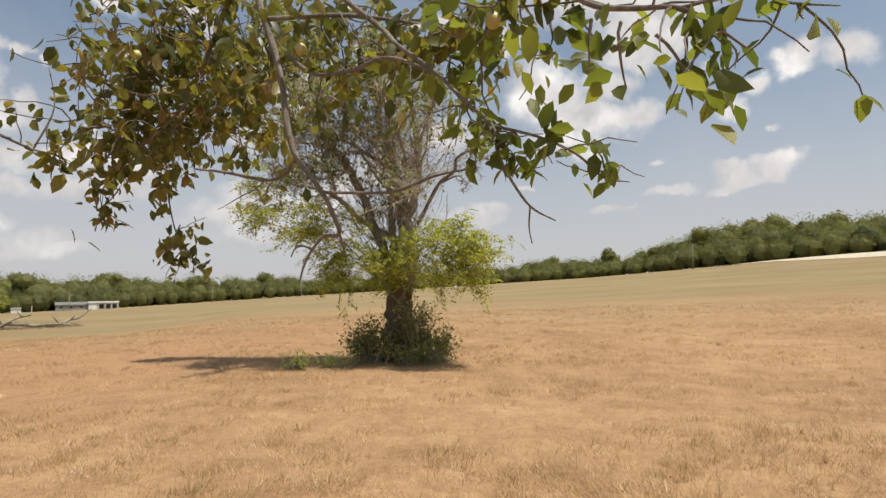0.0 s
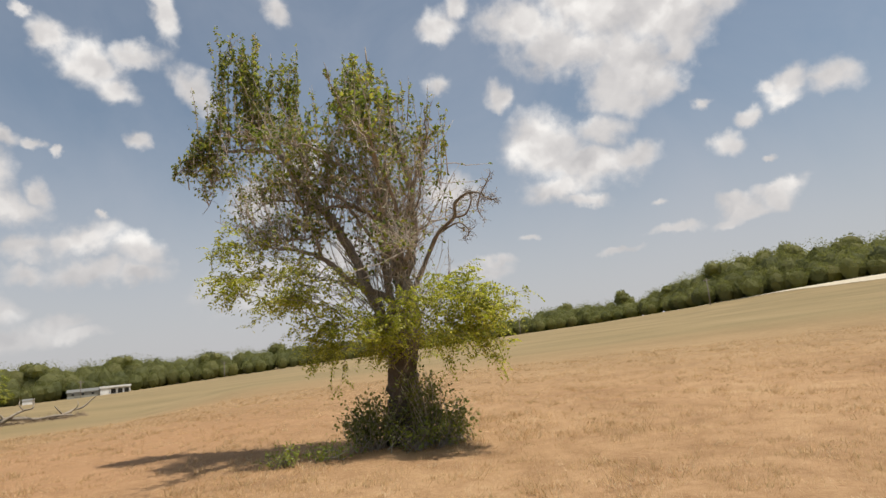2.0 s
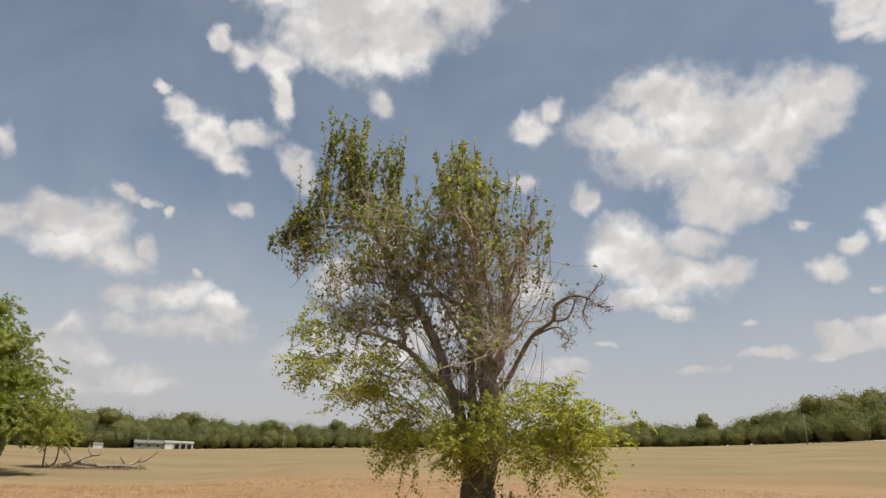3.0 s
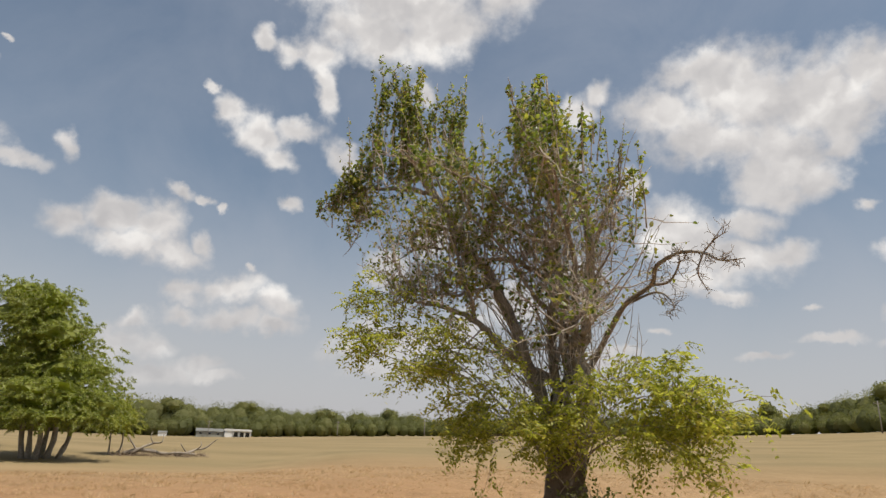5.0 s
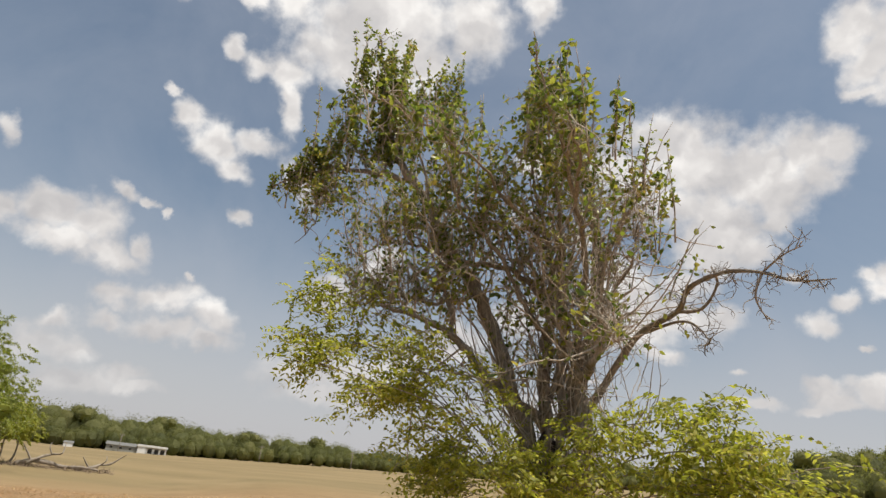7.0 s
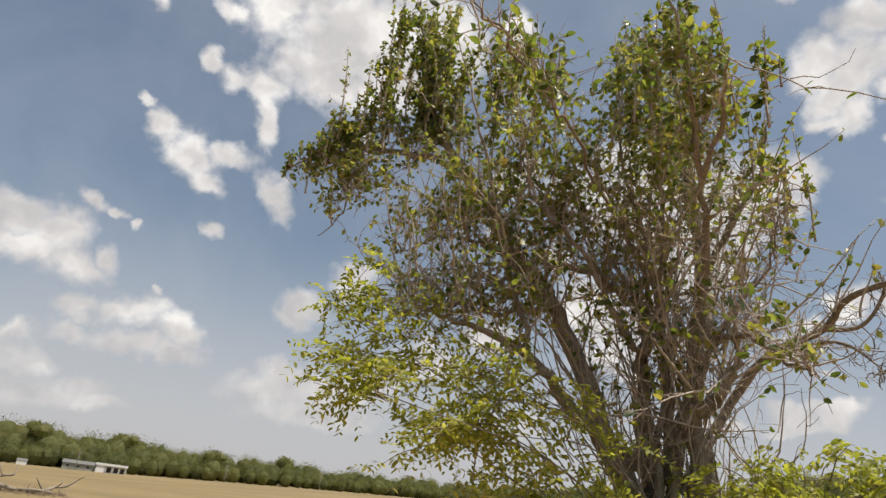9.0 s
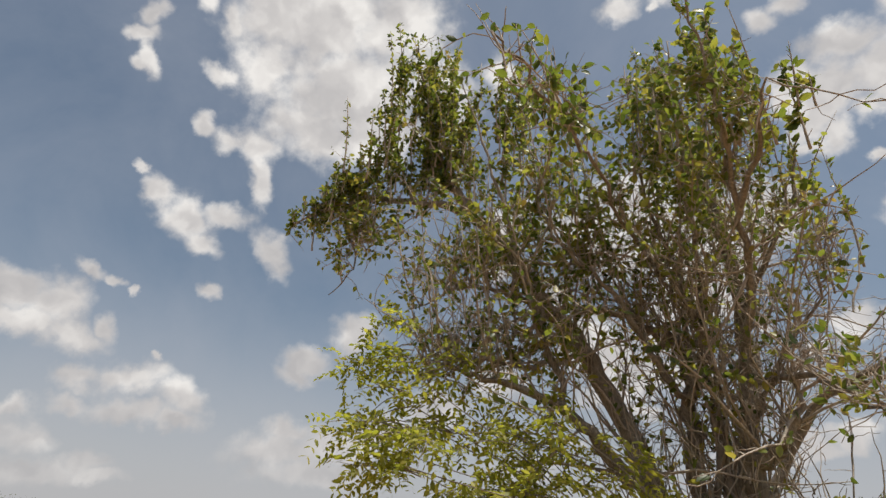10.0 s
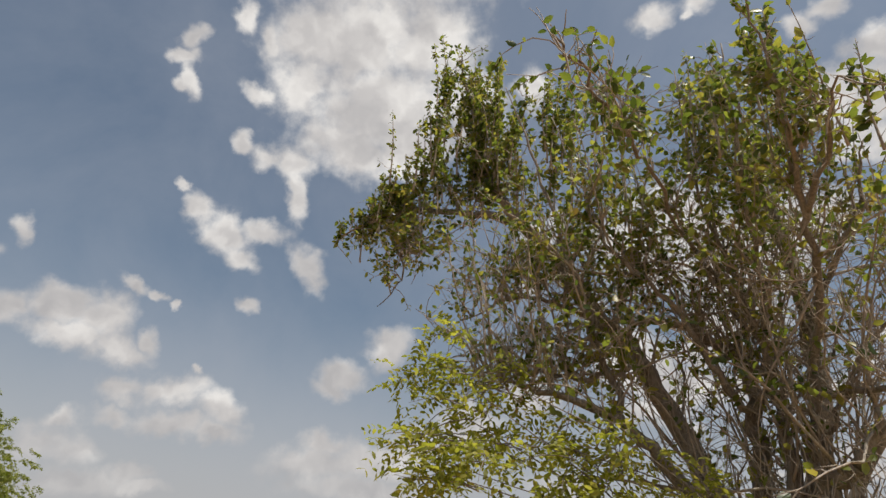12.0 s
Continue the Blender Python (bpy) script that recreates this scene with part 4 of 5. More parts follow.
def sapling():
    """Bright young growth with feathered leaves that crowds the lower trunk."""
    rng = np.random.default_rng(23)
    root = thing("sapling_growth", (-0.9, 15.6, ground_at(-0.9, 15.6)), "bright yellow-green feathery sapling growth crowding the trunk", "sapling")
    o = np.array(root.location)
    # x, y, z, half sizes, sprays
    heaps = [(-4.12, 14.9, 4.6, 0.1, 0.2, 0.3, 2), (-4.05, 14.9, 4.3, 0.12, 0.25, 0.3, 4), (-3.95, 14.9, 3.85, 0.16, 0.3, 0.3, 7), (-3.9, 14.7, 3.5, 0.2, 0.2, 0.2, 7), (-3.85, 14.6, 3.2, 0.16, 0.2, 0.16, 4),
             (-3.5, 15.0, 4.0, 0.3, 0.4, 0.25, 4), (-3.2, 15.2, 3.55, 0.45, 0.5, 0.35, 20), (-2.8, 15.4, 3.3, 0.55, 0.55, 0.35, 26), (-3.0, 15.6, 4.3, 0.3, 0.4, 0.25, 2), (-2.4, 15.3, 2.9, 0.65, 0.6, 0.32, 28), (-3.0, 15.0, 2.95, 0.3, 0.4, 0.1, 3),
             (-1.9, 15.2, 2.6, 0.5, 0.45, 0.25, 12), (-1.95, 15.0, 2.3, 0.5, 0.5, 0.22, 14), (-1.5, 15.0, 2.15, 0.6, 0.55, 0.3, 22),
             (-0.6, 14.9, 2.05, 0.7, 0.55, 0.3, 26), (-0.4, 14.9, 2.45, 0.6, 0.5, 0.28, 22), (-0.1, 14.8, 2.6, 0.5, 0.55, 0.3, 24), (0.1, 14.6, 2.15, 0.5, 0.5, 0.28, 22), (0.35, 14.4, 2.6, 0.4, 0.45, 0.32, 24), (0.68, 14.1, 2.55, 0.3, 0.35, 0.26, 13), (0.75, 13.9, 2.75, 0.12, 0.15, 0.1, 4), (0.95, 13.6, 2.5, 0.1, 0.15, 0.1, 3),
             (0.5, 14.4, 2.85, 0.25, 0.3, 0.13, 5), (0.85, 13.8, 2.55, 0.14, 0.2, 0.1, 4), (0.05, 14.7, 2.8, 0.3, 0.3, 0.15, 5), (0.55, 14.2, 2.0, 0.35, 0.35, 0.18, 8)]
    stems, at, way, size = Build(), [], [], []
    for cx, cy, cz, rx, ry, rz, n in heaps:
        c = np.array([cx, cy, cz])
        s = np.array([-0.95 + rng.normal(0, 0.15), 15.75 + rng.normal(0, 0.15), rng.uniform(1.2, 2.2)])
        e = c + rng.normal(0, 0.2, 3)
        mid = (s + e) / 2 + np.array([0, 0, 0.3]) + rng.normal(0, 0.1, 3)
        p = smooth_path([(*s, 0.013), (*mid, 0.008), (*e, 0.004)], 5)
        stems.tube(p[:, :3] - o, p[:, 3], 6, cap=False)
        knots = unit(rng.normal(0, 1, (max(n // 5, 2), 3))) * rng.random((max(n // 5, 2), 1)) ** 0.5
        for _ in range(n):
            q = knots[rng.integers(0, len(knots))] + rng.normal(0, 0.34, 3)
            p0 = c + q * np.array([rx, ry, rz])
            d = np.array([(cx + 0.9) * 0.3 + q[0], q[1] - 0.15, q[2] * 0.5 + 0.25]) + rng.normal(0, 0.2, 3)
            ln = rng.uniform(0.35, 0.85)
            pts, rad = wander(p0, d, ln, 0.007, 0.002, rng, 8, 0.5, -0.7)
            stems.tube(pts - o, rad, 4, cap=False)
            for k in range(1, len(pts)):
                run = unit((pts[k] - pts[k - 1])[None])[0]
                side = unit(np.cross(run, [0, 0, 1])[None])[0]
                sgn = 1 if k % 2 else -1
                # a feathered leaf: leaflets in pairs along a drooping stalk
                ld = unit((run * 0.5 + side * sgn * 0.9 + np.array([0, 0, rng.normal(0.05, 0.5)]) + rng.normal(0, 0.45, 3))[None])[0]
                flat_ = unit(np.cross(ld, rng.normal(0, 0.5, 3) + np.array([0, 0, 1.0]))[None])[0]
                gap = rng.uniform(0.045, 0.062)
                for m in range(1, 6):
                    bp = pts[k] + ld * gap * m + np.array([0, 0, -0.0045 * m * m])
                    lsize = rng.uniform(0.055, 0.09) * (1.1 - 0.04 * m)
                    for s2 in (-1, 1):
                        at.append(bp)
                        way.append(ld * 0.45 + flat_ * s2 + np.array([0, 0, -0.25]) + rng.normal(0, 0.12, 3))
                        size.append(lsize)
    part("stem_growth", stems.mesh("stem_growth", BARK), root, "thin grey stems", "stuff")
    part("foliage", leaves_mesh("foliage", np.array(at) - o, way, size, (LANCE[0] * np.array([1, 1.75, 1]), LANCE[1]), BRIGHT, rng, 0.65), root, "", "stuff")


sapling()


def bush(name, label, heaps, mat, seed, leaf=0.05, per=420, stems_mat=None):
    rng = np.random.default_rng(seed)
    root = thing(name, (heaps[0][0], heaps[0][1], ground_at(heaps[0][0], heaps[0][1])), label, "bush")
    o = np.array(root.location)
    st, at, way, size = Build(), [], [], []
    for cx, cy, cz, rx, ry, rz in heaps:
        base = np.array([cx, cy, ground_at(cx, cy) - 0.03])
        for _ in range(26):
            q = rng.normal(0, 1, 3)
            q[2] = abs(q[2])
            q = q / np.linalg.norm(q)
            e = np.array([cx, cy, cz]) + q * np.array([rx, ry, rz]) * rng.uniform(0.55, 1.4)
            s = base + np.array([rng.normal(0, rx * 0.35), rng.normal(0, ry * 0.35), 0])
            m = (s + e) / 2 + rng.normal(0, 0.08, 3)
            p = smooth_path([(*s, 0.012), (*m, 0.008), (*e, 0.003)], 4)
            st.tube(p[:, :3] - o, p[:, 3], 4, cap=False)
            for _ in range(per // 26):
                i = rng.integers(3, len(p))
                pp = p[i, :3] + rng.normal(0, 0.09, 3)
                if pp[2] < ground_at(pp[0], pp[1]) + 0.02:
                    continue
                at.append(pp)
                way.append(rng.normal(0, 1, 3) + q * 0.6)
                size.append(leaf * rng.uniform(0.6, 1.3))
    part("stem_growth", st.mesh("stem_growth", stems_mat or BARK), root, "", "stuff")
    part("foliage", leaves_mesh("foliage", np.array(at) - o, way, size, OVATE, mat, rng, 0.6), root, "", "stuff")


bush("undergrowth_bush", "dark green undergrowth bush round the trunk's foot",
     [(-1.3, 15.6, 0.45, 0.7, 0.5, 0.5), (-1.9, 15.8, 0.4, 0.5, 0.5, 0.4), (-0.35, 15.5, 0.6, 0.6, 0.55, 0.65), (0.1, 15.6, 0.4, 0.5, 0.5, 0.4), (-0.55, 15.4, 0.95, 0.35, 0.3, 0.4), (-1.6, 15.5, 0.4, 0.6, 0.5, 0.45)], DARKLEAF, 31, 0.075, 900, TWIG)
bush("low_bush", "low mid-green weeds at the foot of the bush", [(-0.7, 14.9, 0.2, 0.55, 0.35, 0.22), (-0.1, 15.0, 0.2, 0.4, 0.3, 0.2), (-2.4, 14.6, 0.06, 0.5, 0.25, 0.1), (-3.2, 14.3, 0.05, 0.35, 0.2, 0.08)], ASH, 37, 0.06, 420)


# ---------------------------------------------------------------- the fruit tree that the walk starts under
def fruit_mesh(name, r, mat):
    bm = bmesh.new()
    bmesh.ops.create_uvsphere(bm, u_segments=10, v_segments=8, radius=r)
    for v in bm.verts:
        k = v.co.z / r
        v.co.x *= 1 - 0.22 * max(k, 0)
        v.co.y *= 1 - 0.22 * max(k, 0)
        v.co.z *= 1.12
        v.co *= 1 + 0.05 * noise.noise(v.co * 30)
    for f in bm.faces:
        f.smooth = True
    me = bpy.data.meshes.new(name)
    bm.to_mesh(me)
    bm.free()
    me.materials.append(mat)
    return me


def fruit_tree():
    rng = np.random.default_rng(7)
    root = thing("fruit_tree", (-3.3, 0.3, 0.0), "fruit tree with low leafy boughs and small yellow-green fruit", "tree")
    o = np.array(root.location)
    b = Build()
    p = smooth_path([(-3.3, 0.3, -0.2, 0.2), (-3.28, 0.32, 0.6, 0.155), (-3.2, 0.4, 1.5, 0.14), (-3.0, 0.55, 2.2, 0.12)], 5)
    b.tube(p[:, :3] - o, p[:, 3], 14, 0.4)
    part("trunk", b.mesh("trunk", FRUITBARK), root, "rough grey trunk")
    boughs = {
        "main": [(-3.0, 0.55, 2.2, 0.10), (-2.4, 1.3, 2.85, 0.07), (-1.4, 2.1, 3.0, 0.045), (-0.75, 2.45, 2.75, 0.03), (-0.44, 2.42, 2.45, 0.026), (-0.36, 2.38, 2.28, 0.025), (-0.30, 2.33, 2.10, 0.023), (-0.27, 2.29, 1.95, 0.021), (-0.243, 2.275, 1.861, 0.019), (-0.208, 2.257, 1.816, 0.018),
                 (-0.171, 2.243, 1.766, 0.017), (-0.15, 2.245, 1.725, 0.016), (-0.131, 2.256, 1.664, 0.015), (-0.17, 2.27, 1.66, 0.011), (-0.21, 2.31, 1.63, 0.009), (-0.235, 2.325, 1.59, 0.008), (-0.248, 2.33, 1.543, 0.005)],
        "hook": [(-0.21, 2.31, 1.63, 0.008), (-0.25, 2.37, 1.645, 0.007), (-0.28, 2.41, 1.64, 0.006), (-0.293, 2.422, 1.62, 0.004)],
        "spur": [(-0.131, 2.256, 1.664, 0.011), (-0.128, 2.285, 1.64, 0.009), (-0.126, 2.312, 1.617, 0.006)],
        "arm": [(-0.243, 2.275, 1.861, 0.015), (-0.29, 2.32, 1.83, 0.014), (-0.34, 2.34, 1.82, 0.013), (-0.46, 2.38, 1.85, 0.011), (-0.56, 2.42, 1.87, 0.008)],
        "cross": [(-0.28, 2.36, 2.16, 0.013), (-0.20, 2.30, 2.09, 0.012), (-0.09, 2.20, 2.06, 0.011), (0.01, 2.10, 2.05, 0.009), (0.12, 2.05, 1.99, 0.008)],
        "right": [(-1.4, 2.1, 3.0, 0.03), (-0.6, 2.25, 2.65, 0.02), (-0.07, 2.20, 2.21, 0.014), (0.03, 2.10, 2.08, 0.012), (0.12, 2.05, 1.99, 0.011), (0.17, 2.00, 1.92, 0.01), (0.23, 1.97, 1.85, 0.009), (0.24, 1.96, 1.79, 0.0075), (0.26, 1.95, 1.74, 0.006), (0.30, 1.95, 1.68, 0.005), (0.35, 1.95, 1.65, 0.003)],
        "drop": [(0.30, 1.95, 1.68, 0.004), (0.30, 1.97, 1.64, 0.003), (0.31, 2.00, 1.61, 0.002)],
        "spray": [(0.23, 1.97, 1.85, 0.007), (0.32, 1.95, 1.82, 0.006), (0.39, 1.93, 1.78, 0.005), (0.44, 1.92, 1.73, 0.004), (0.49, 1.92, 1.72, 0.002)],
        "low_cross": [(-0.171, 2.243, 1.766, 0.008), (-0.08, 2.22, 1.76, 0.008), (0.02, 2.15, 1.75, 0.007), (0.11, 2.08, 1.77, 0.006), (0.20, 2.00, 1.77, 0.003)],
        "upper": [(-2.4, 1.3, 2.85, 0.045), (-1.2, 1.45, 3.0, 0.035), (-0.3, 1.65, 2.5, 0.022), (0.24, 1.75, 2.06, 0.014), (0.31, 1.70, 2.00, 0.012), (0.36, 1.65, 1.94, 0.01), (0.41, 1.62, 1.92, 0.009), (0.47, 1.60, 1.91, 0.007), (0.52, 1.60, 1.88, 0.005), (0.56, 1.60, 1.85, 0.003)],
        "upper_tip": [(0.47, 1.60, 1.91, 0.006), (0.55, 1.58, 1.92, 0.005), (0.61, 1.57, 1.90, 0.004), (0.67, 1.56, 1.89, 0.002)],
        "side": [(-1.4, 2.1, 3.0, 0.035), (-1.2, 2.7, 3.0, 0.026), (-1.02, 3.00, 2.76, 0.02), (-0.98, 3.05, 2.46, 0.014), (-0.96, 3.08, 2.20, 0.01), (-0.96, 3.10, 2.02, 0.008), (-0.94, 3.10, 1.86, 0.006), (-0.90, 3.10, 1.73, 0.004), (-0.83, 3.10, 1.64, 0.002)],
        "side2": [(-0.96, 3.10, 2.02, 0.006), (-1.08, 3.10, 2.05, 0.005), (-1.19, 3.10, 1.98, 0.004), (-1.21, 3.10, 1.89, 0.003), (-1.23, 3.10, 1.79, 0.002)],
        "left": [(-2.4, 1.3, 2.85, 0.03), (-2.1, 2.1, 2.5, 0.02), (-1.39, 2.60, 2.10, 0.012), (-1.25, 2.60, 2.03, 0.01), (-1.14, 2.60, 1.98, 0.008), (-1.07, 2.60, 1.96, 0.005), (-1.01, 2.60, 1.92, 0.003)],
        "left2": [(-1.14, 2.60, 1.98, 0.006), (-1.08, 2.60, 2.11, 0.005), (-1.10, 2.60, 2.24, 0.003)],
        "web": [(-0.46, 2.50, 2.51, 0.02), (-0.58, 2.60, 2.34, 0.014), (-0.71, 2.70, 2.16, 0.01), (-0.91, 2.80, 2.04, 0.008), (-1.13, 2.85, 2.03, 0.004)],
        "edge": [(-1.2, 2.7, 3.0, 0.02), (-0.95, 3.1, 2.75, 0.013), (-0.75, 3.3, 2.4, 0.009), (-0.64, 3.27, 2.24, 0.006), (-0.57, 3.24, 2.19, 0.005), (-0.51, 3.22, 2.14, 0.003)],
        "web2": [(-0.36, 2.38, 2.28, 0.016), (-0.14, 2.30, 2.25, 0.012), (0.05, 2.20, 2.18, 0.009), (0.21, 2.10, 2.10, 0.005)],
    }
    twigs, at, way, size = Build(), [], [], []

    def clear_of_walk(q):
        """The way under the tree is kept clear, and so is what lies ahead of it."""
        x, y, z = q
        close = abs(x - 0.22) < 0.15 and y > 0.4 and z < 1.74
        ahead = y > 2.13 and x > 0.27 - 0.72 * (y - 2.1) and z < 1.54 + 0.75 * (y - 2.1)
        return not (close or ahead or y > 3.4)

    def leafy(pts, count, spread, s=0.062):
        for _ in range(count):
            i = rng.integers(0, len(pts) - 1)
            q = pts[i] + (pts[i + 1] - pts[i]) * rng.random() + rng.normal(0, spread, 3)
            if not clear_of_walk(q):
                continue
            w = rng.normal(0, 0.8, 3)
            w[2] -= 0.75
            at.append(q)
            way.append(w)
            size.append(s * rng.uniform(0.6, 1.25))

    # twigs per metre, leaves per twig, from which share of the length on
    rich = {"main": (6, 3, 0.3, 0.6), "hook": (0, 0, 0, 1), "spur": (0, 0, 0, 1), "arm": (9, 3, 0.1, 1), "cross": (11, 5, 0.1, 1), "right": (20, 5, 0.5, 1), "drop": (26, 2, 0.2, 1), "spray": (34, 5, 0.15, 1), "low_cross": (5, 1, 0.6, 1),
            "upper": (12, 4, 0.72, 1), "upper_tip": (22, 4, 0.2, 1), "side": (14, 6, 0.3, 1), "side2": (22, 6, 0.1, 1), "left": (8, 3, 0.45, 1), "left2": (5, 1, 0.2, 1), "web": (24, 8, 0.1, 1), "web2": (22, 6, 0.1, 1), "edge": (0, 0, 0, 1)}
    for name, pts in boughs.items():
        p = smooth_path(pts, 5)
        b = Build()
        b.tube(p[:, :3] - o, np.where(p[:, 0] > -1.3, p[:, 3] * (0.38 if name in ('main', 'hook', 'spur', 'arm') else 0.5), p[:, 3]), 8, 0.35)
        part("bough", b.mesh("bough", FRUITBARK), root)
        total = np.linalg.norm(np.diff(p[:, :3], axis=0), axis=1).sum()
        tw, lv, lo, hi = rich[name]
        for _ in range(int(total * tw * (hi - lo))):
            u = rng.uniform(lo, hi)
            i = min(int(u * (len(p) - 1)), len(p) - 2)
            d = rng.normal(0, 0.7, 3) + np.array([0.1, 0.0, -0.35])
            pts2, rad = wander(p[i, :3], d, rng.uniform(0.05, 0.18), 0.0022, 0.001, rng, 6, 0.85, -0.5)
            if not all(clear_of_walk(q) for q in pts2):
                continue
            twigs.tube(pts2 - o, rad, 5, cap=False)
            leafy(pts2, rng.poisson(lv), 0.016, 0.034 if name in ('main', 'arm', 'cross', 'drop') else 0.044)
    # the rest of the crown, above and behind the trunk
    for e in ((-4.6, -0.6, 4.2), (-3.6, -1.2, 4.5), (-4.9, 0.9, 3.9), (-3.3, 0.4, 4.9), (-2.9, -0.9, 4.1), (-4.0, 1.6, 4.3)):
        e = np.array(e)
        mid = (np.array([-3.1, 0.45, 2.1]) + e) / 2 + np.array([0, 0, 0.35])
        p = smooth_path([(-3.1, 0.45, 2.0, 0.08), (*mid, 0.05), (*e, 0.012)], 6)
        b = Build()
        b.tube(p[:, :3] - o, p[:, 3], 8, 0.35)
        part("bough", b.mesh("bough", FRUITBARK), root)
        for _ in range(70):
            i = rng.integers(5, len(p))
            pts2, rad = wander(p[i, :3], rng.normal(0, 0.8, 3), rng.uniform(0.3, 0.9), 0.007, 0.002, rng, 6, 0.7, -0.2)
            twigs.tube(pts2 - o, rad, 4, cap=False)
            leafy(pts2, rng.poisson(11), 0.05)
    # the dense shaded heart of the crown
    for cx, cy, cz, rx, ry, rz, n in ((-1.03, 2.95, 2.32, 0.2, 0.2, 0.2, 46), (-0.76, 2.9, 2.28, 0.26, 0.2, 0.2, 60), (-0.52, 2.8, 2.34, 0.2, 0.2, 0.16, 34), (-1.0, 3.0, 2.14, 0.22, 0.15, 0.08, 34), (-0.8, 2.9, 2.5, 0.3, 0.2, 0.14, 40), (-0.24, 2.55, 2.33, 0.2, 0.2, 0.1, 22),
                                      (0.01, 2.3, 2.2, 0.18, 0.15, 0.09, 18), (0.18, 2.1, 2.13, 0.14, 0.12, 0.07, 14), (0.3, 1.9, 2.06, 0.12, 0.1, 0.05, 10)):
        for _ in range(n):
            q = rng.normal(0, 0.6, 3) * np.array([rx, ry, rz]) + np.array([cx, cy, cz])
            pts2, rad = wander(q, rng.normal(0, 0.7, 3) + np.array([0, 0, -0.35]), rng.uniform(0.1, 0.3), 0.003, 0.0014, rng, 6, 0.9, -0.5)
            twigs.tube(pts2 - o, rad, 4, cap=False)
            leafy(pts2, rng.poisson(8), 0.025, 0.056)
    # leaves at the outer edge of the crown
    for x, y, z, n in ((-0.68, 3.29, 2.29, 11), (-0.62, 3.27, 2.22, 11), (-0.56, 3.24, 2.18, 8), (-0.51, 3.22, 2.14, 5), (-0.82, 3.38, 2.13, 5)):
        for _ in range(n):
            at.append(np.array([x, y, z]) + rng.normal(0, 0.03, 3))
            way.append(rng.normal(0, 0.6, 3) + np.array([0.2, 0, -0.9]))
            size.append(rng.uniform(0.045, 0.085))
    # hanging sprays
    for x, y, z, ln, n in ((0.39, 1.62, 1.9, 0.1, 9), (0.44, 1.62, 1.88, 0.12, 9), (0.35, 1.63, 1.91, 0.08, 6), (0.53, 1.6, 1.88, 0.07, 7), (0.48, 1.61, 1.9, 0.08, 6), (0.62, 1.57, 1.9, 0.03, 5),
                           (-0.9, 3.1, 1.8, 0.14, 18), (-0.84, 3.1, 1.72, 0.1, 14), (-1.14, 3.1, 1.95, 0.12, 14), (-1.2, 3.1, 1.86, 0.08, 8), (-0.97, 3.1, 1.98, 0.16, 12), (-1.09, 2.6, 1.95, 0.1, 5)):
        pts2, rad = wander((x, y, z), (rng.normal(0, 0.3), rng.normal(0, 0.2), -1), ln, 0.003, 0.0014, rng, 6, 0.4)
        twigs.tube(pts2 - o, rad, 5, cap=False)
        leafy(pts2, n, 0.03, 0.052 if y < 2 else 0.06)
    part("twig_tangle", twigs.mesh("twig_tangle", FRUITBARK), root, "", "stuff")
    # leaves that can be told apart are pieces of their own; the rest is one mass
    at, way, size = np.array(at), np.array(way), np.array(size)
    singly = np.where((at[:, 0] > -0.1) & (at[:, 1] < 3.4))[0]
    singly = singly[np.argsort(at[singly, 2])][:290]
    rest = np.setdiff1d(np.arange(len(at)), singly)
    part("foliage", leaves_mesh("foliage", at[rest] - o, way[rest], size[rest], OVATE, FRUITLEAF_SHADED, rng, 0.3), root, "oval leaves with brown spots, toned darker for the crown's shade", "stuff")
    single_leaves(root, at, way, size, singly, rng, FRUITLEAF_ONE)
    m, n = material("fruit_skin")
    spot = n.noise(coords(n), 30.0, 4.0, 0.6).outputs["Fac"]
    col = n.mix(n.add("ShaderNodeObjectInfo").outputs["Random"], n.ramp(spot, [(0.35, (0.36, 0.34, 0.10)), (0.7, (0.55, 0.52, 0.20))]), n.ramp(spot, [(0.3, (0.20, 0.10, 0.03)), (0.7, (0.42, 0.30, 0.10))]))
    bs = n.add("ShaderNodeBsdfPrincipled", {"Base Color": col, "Roughness": 0.45})
    n.add("ShaderNodeOutputMaterial", {"Surface": bs.outputs[0]})
    fm = fruit_mesh("fruit", 0.017, m)
    for x, y, z in ((-0.24, 2.3, 2.16), (0.23, 1.9, 2.04), (-0.88, 2.7, 2.32), (-0.39, 2.5, 2.13), (-0.6, 2.8, 2.2), (-0.95, 2.85, 2.2), (-0.75, 2.75, 2.4), (-0.1, 2.35, 2.12), (0.06, 2.2, 2.1), (-1.1, 3.0, 2.3)):
        ob = part("fruit", fm, root)
        ob.location = Vector((x, y, z)) - root.location
        ob.rotation_euler = (rng.uniform(-0.4, 0.4), rng.uniform(-0.4, 0.4), 0)


fruit_tree()


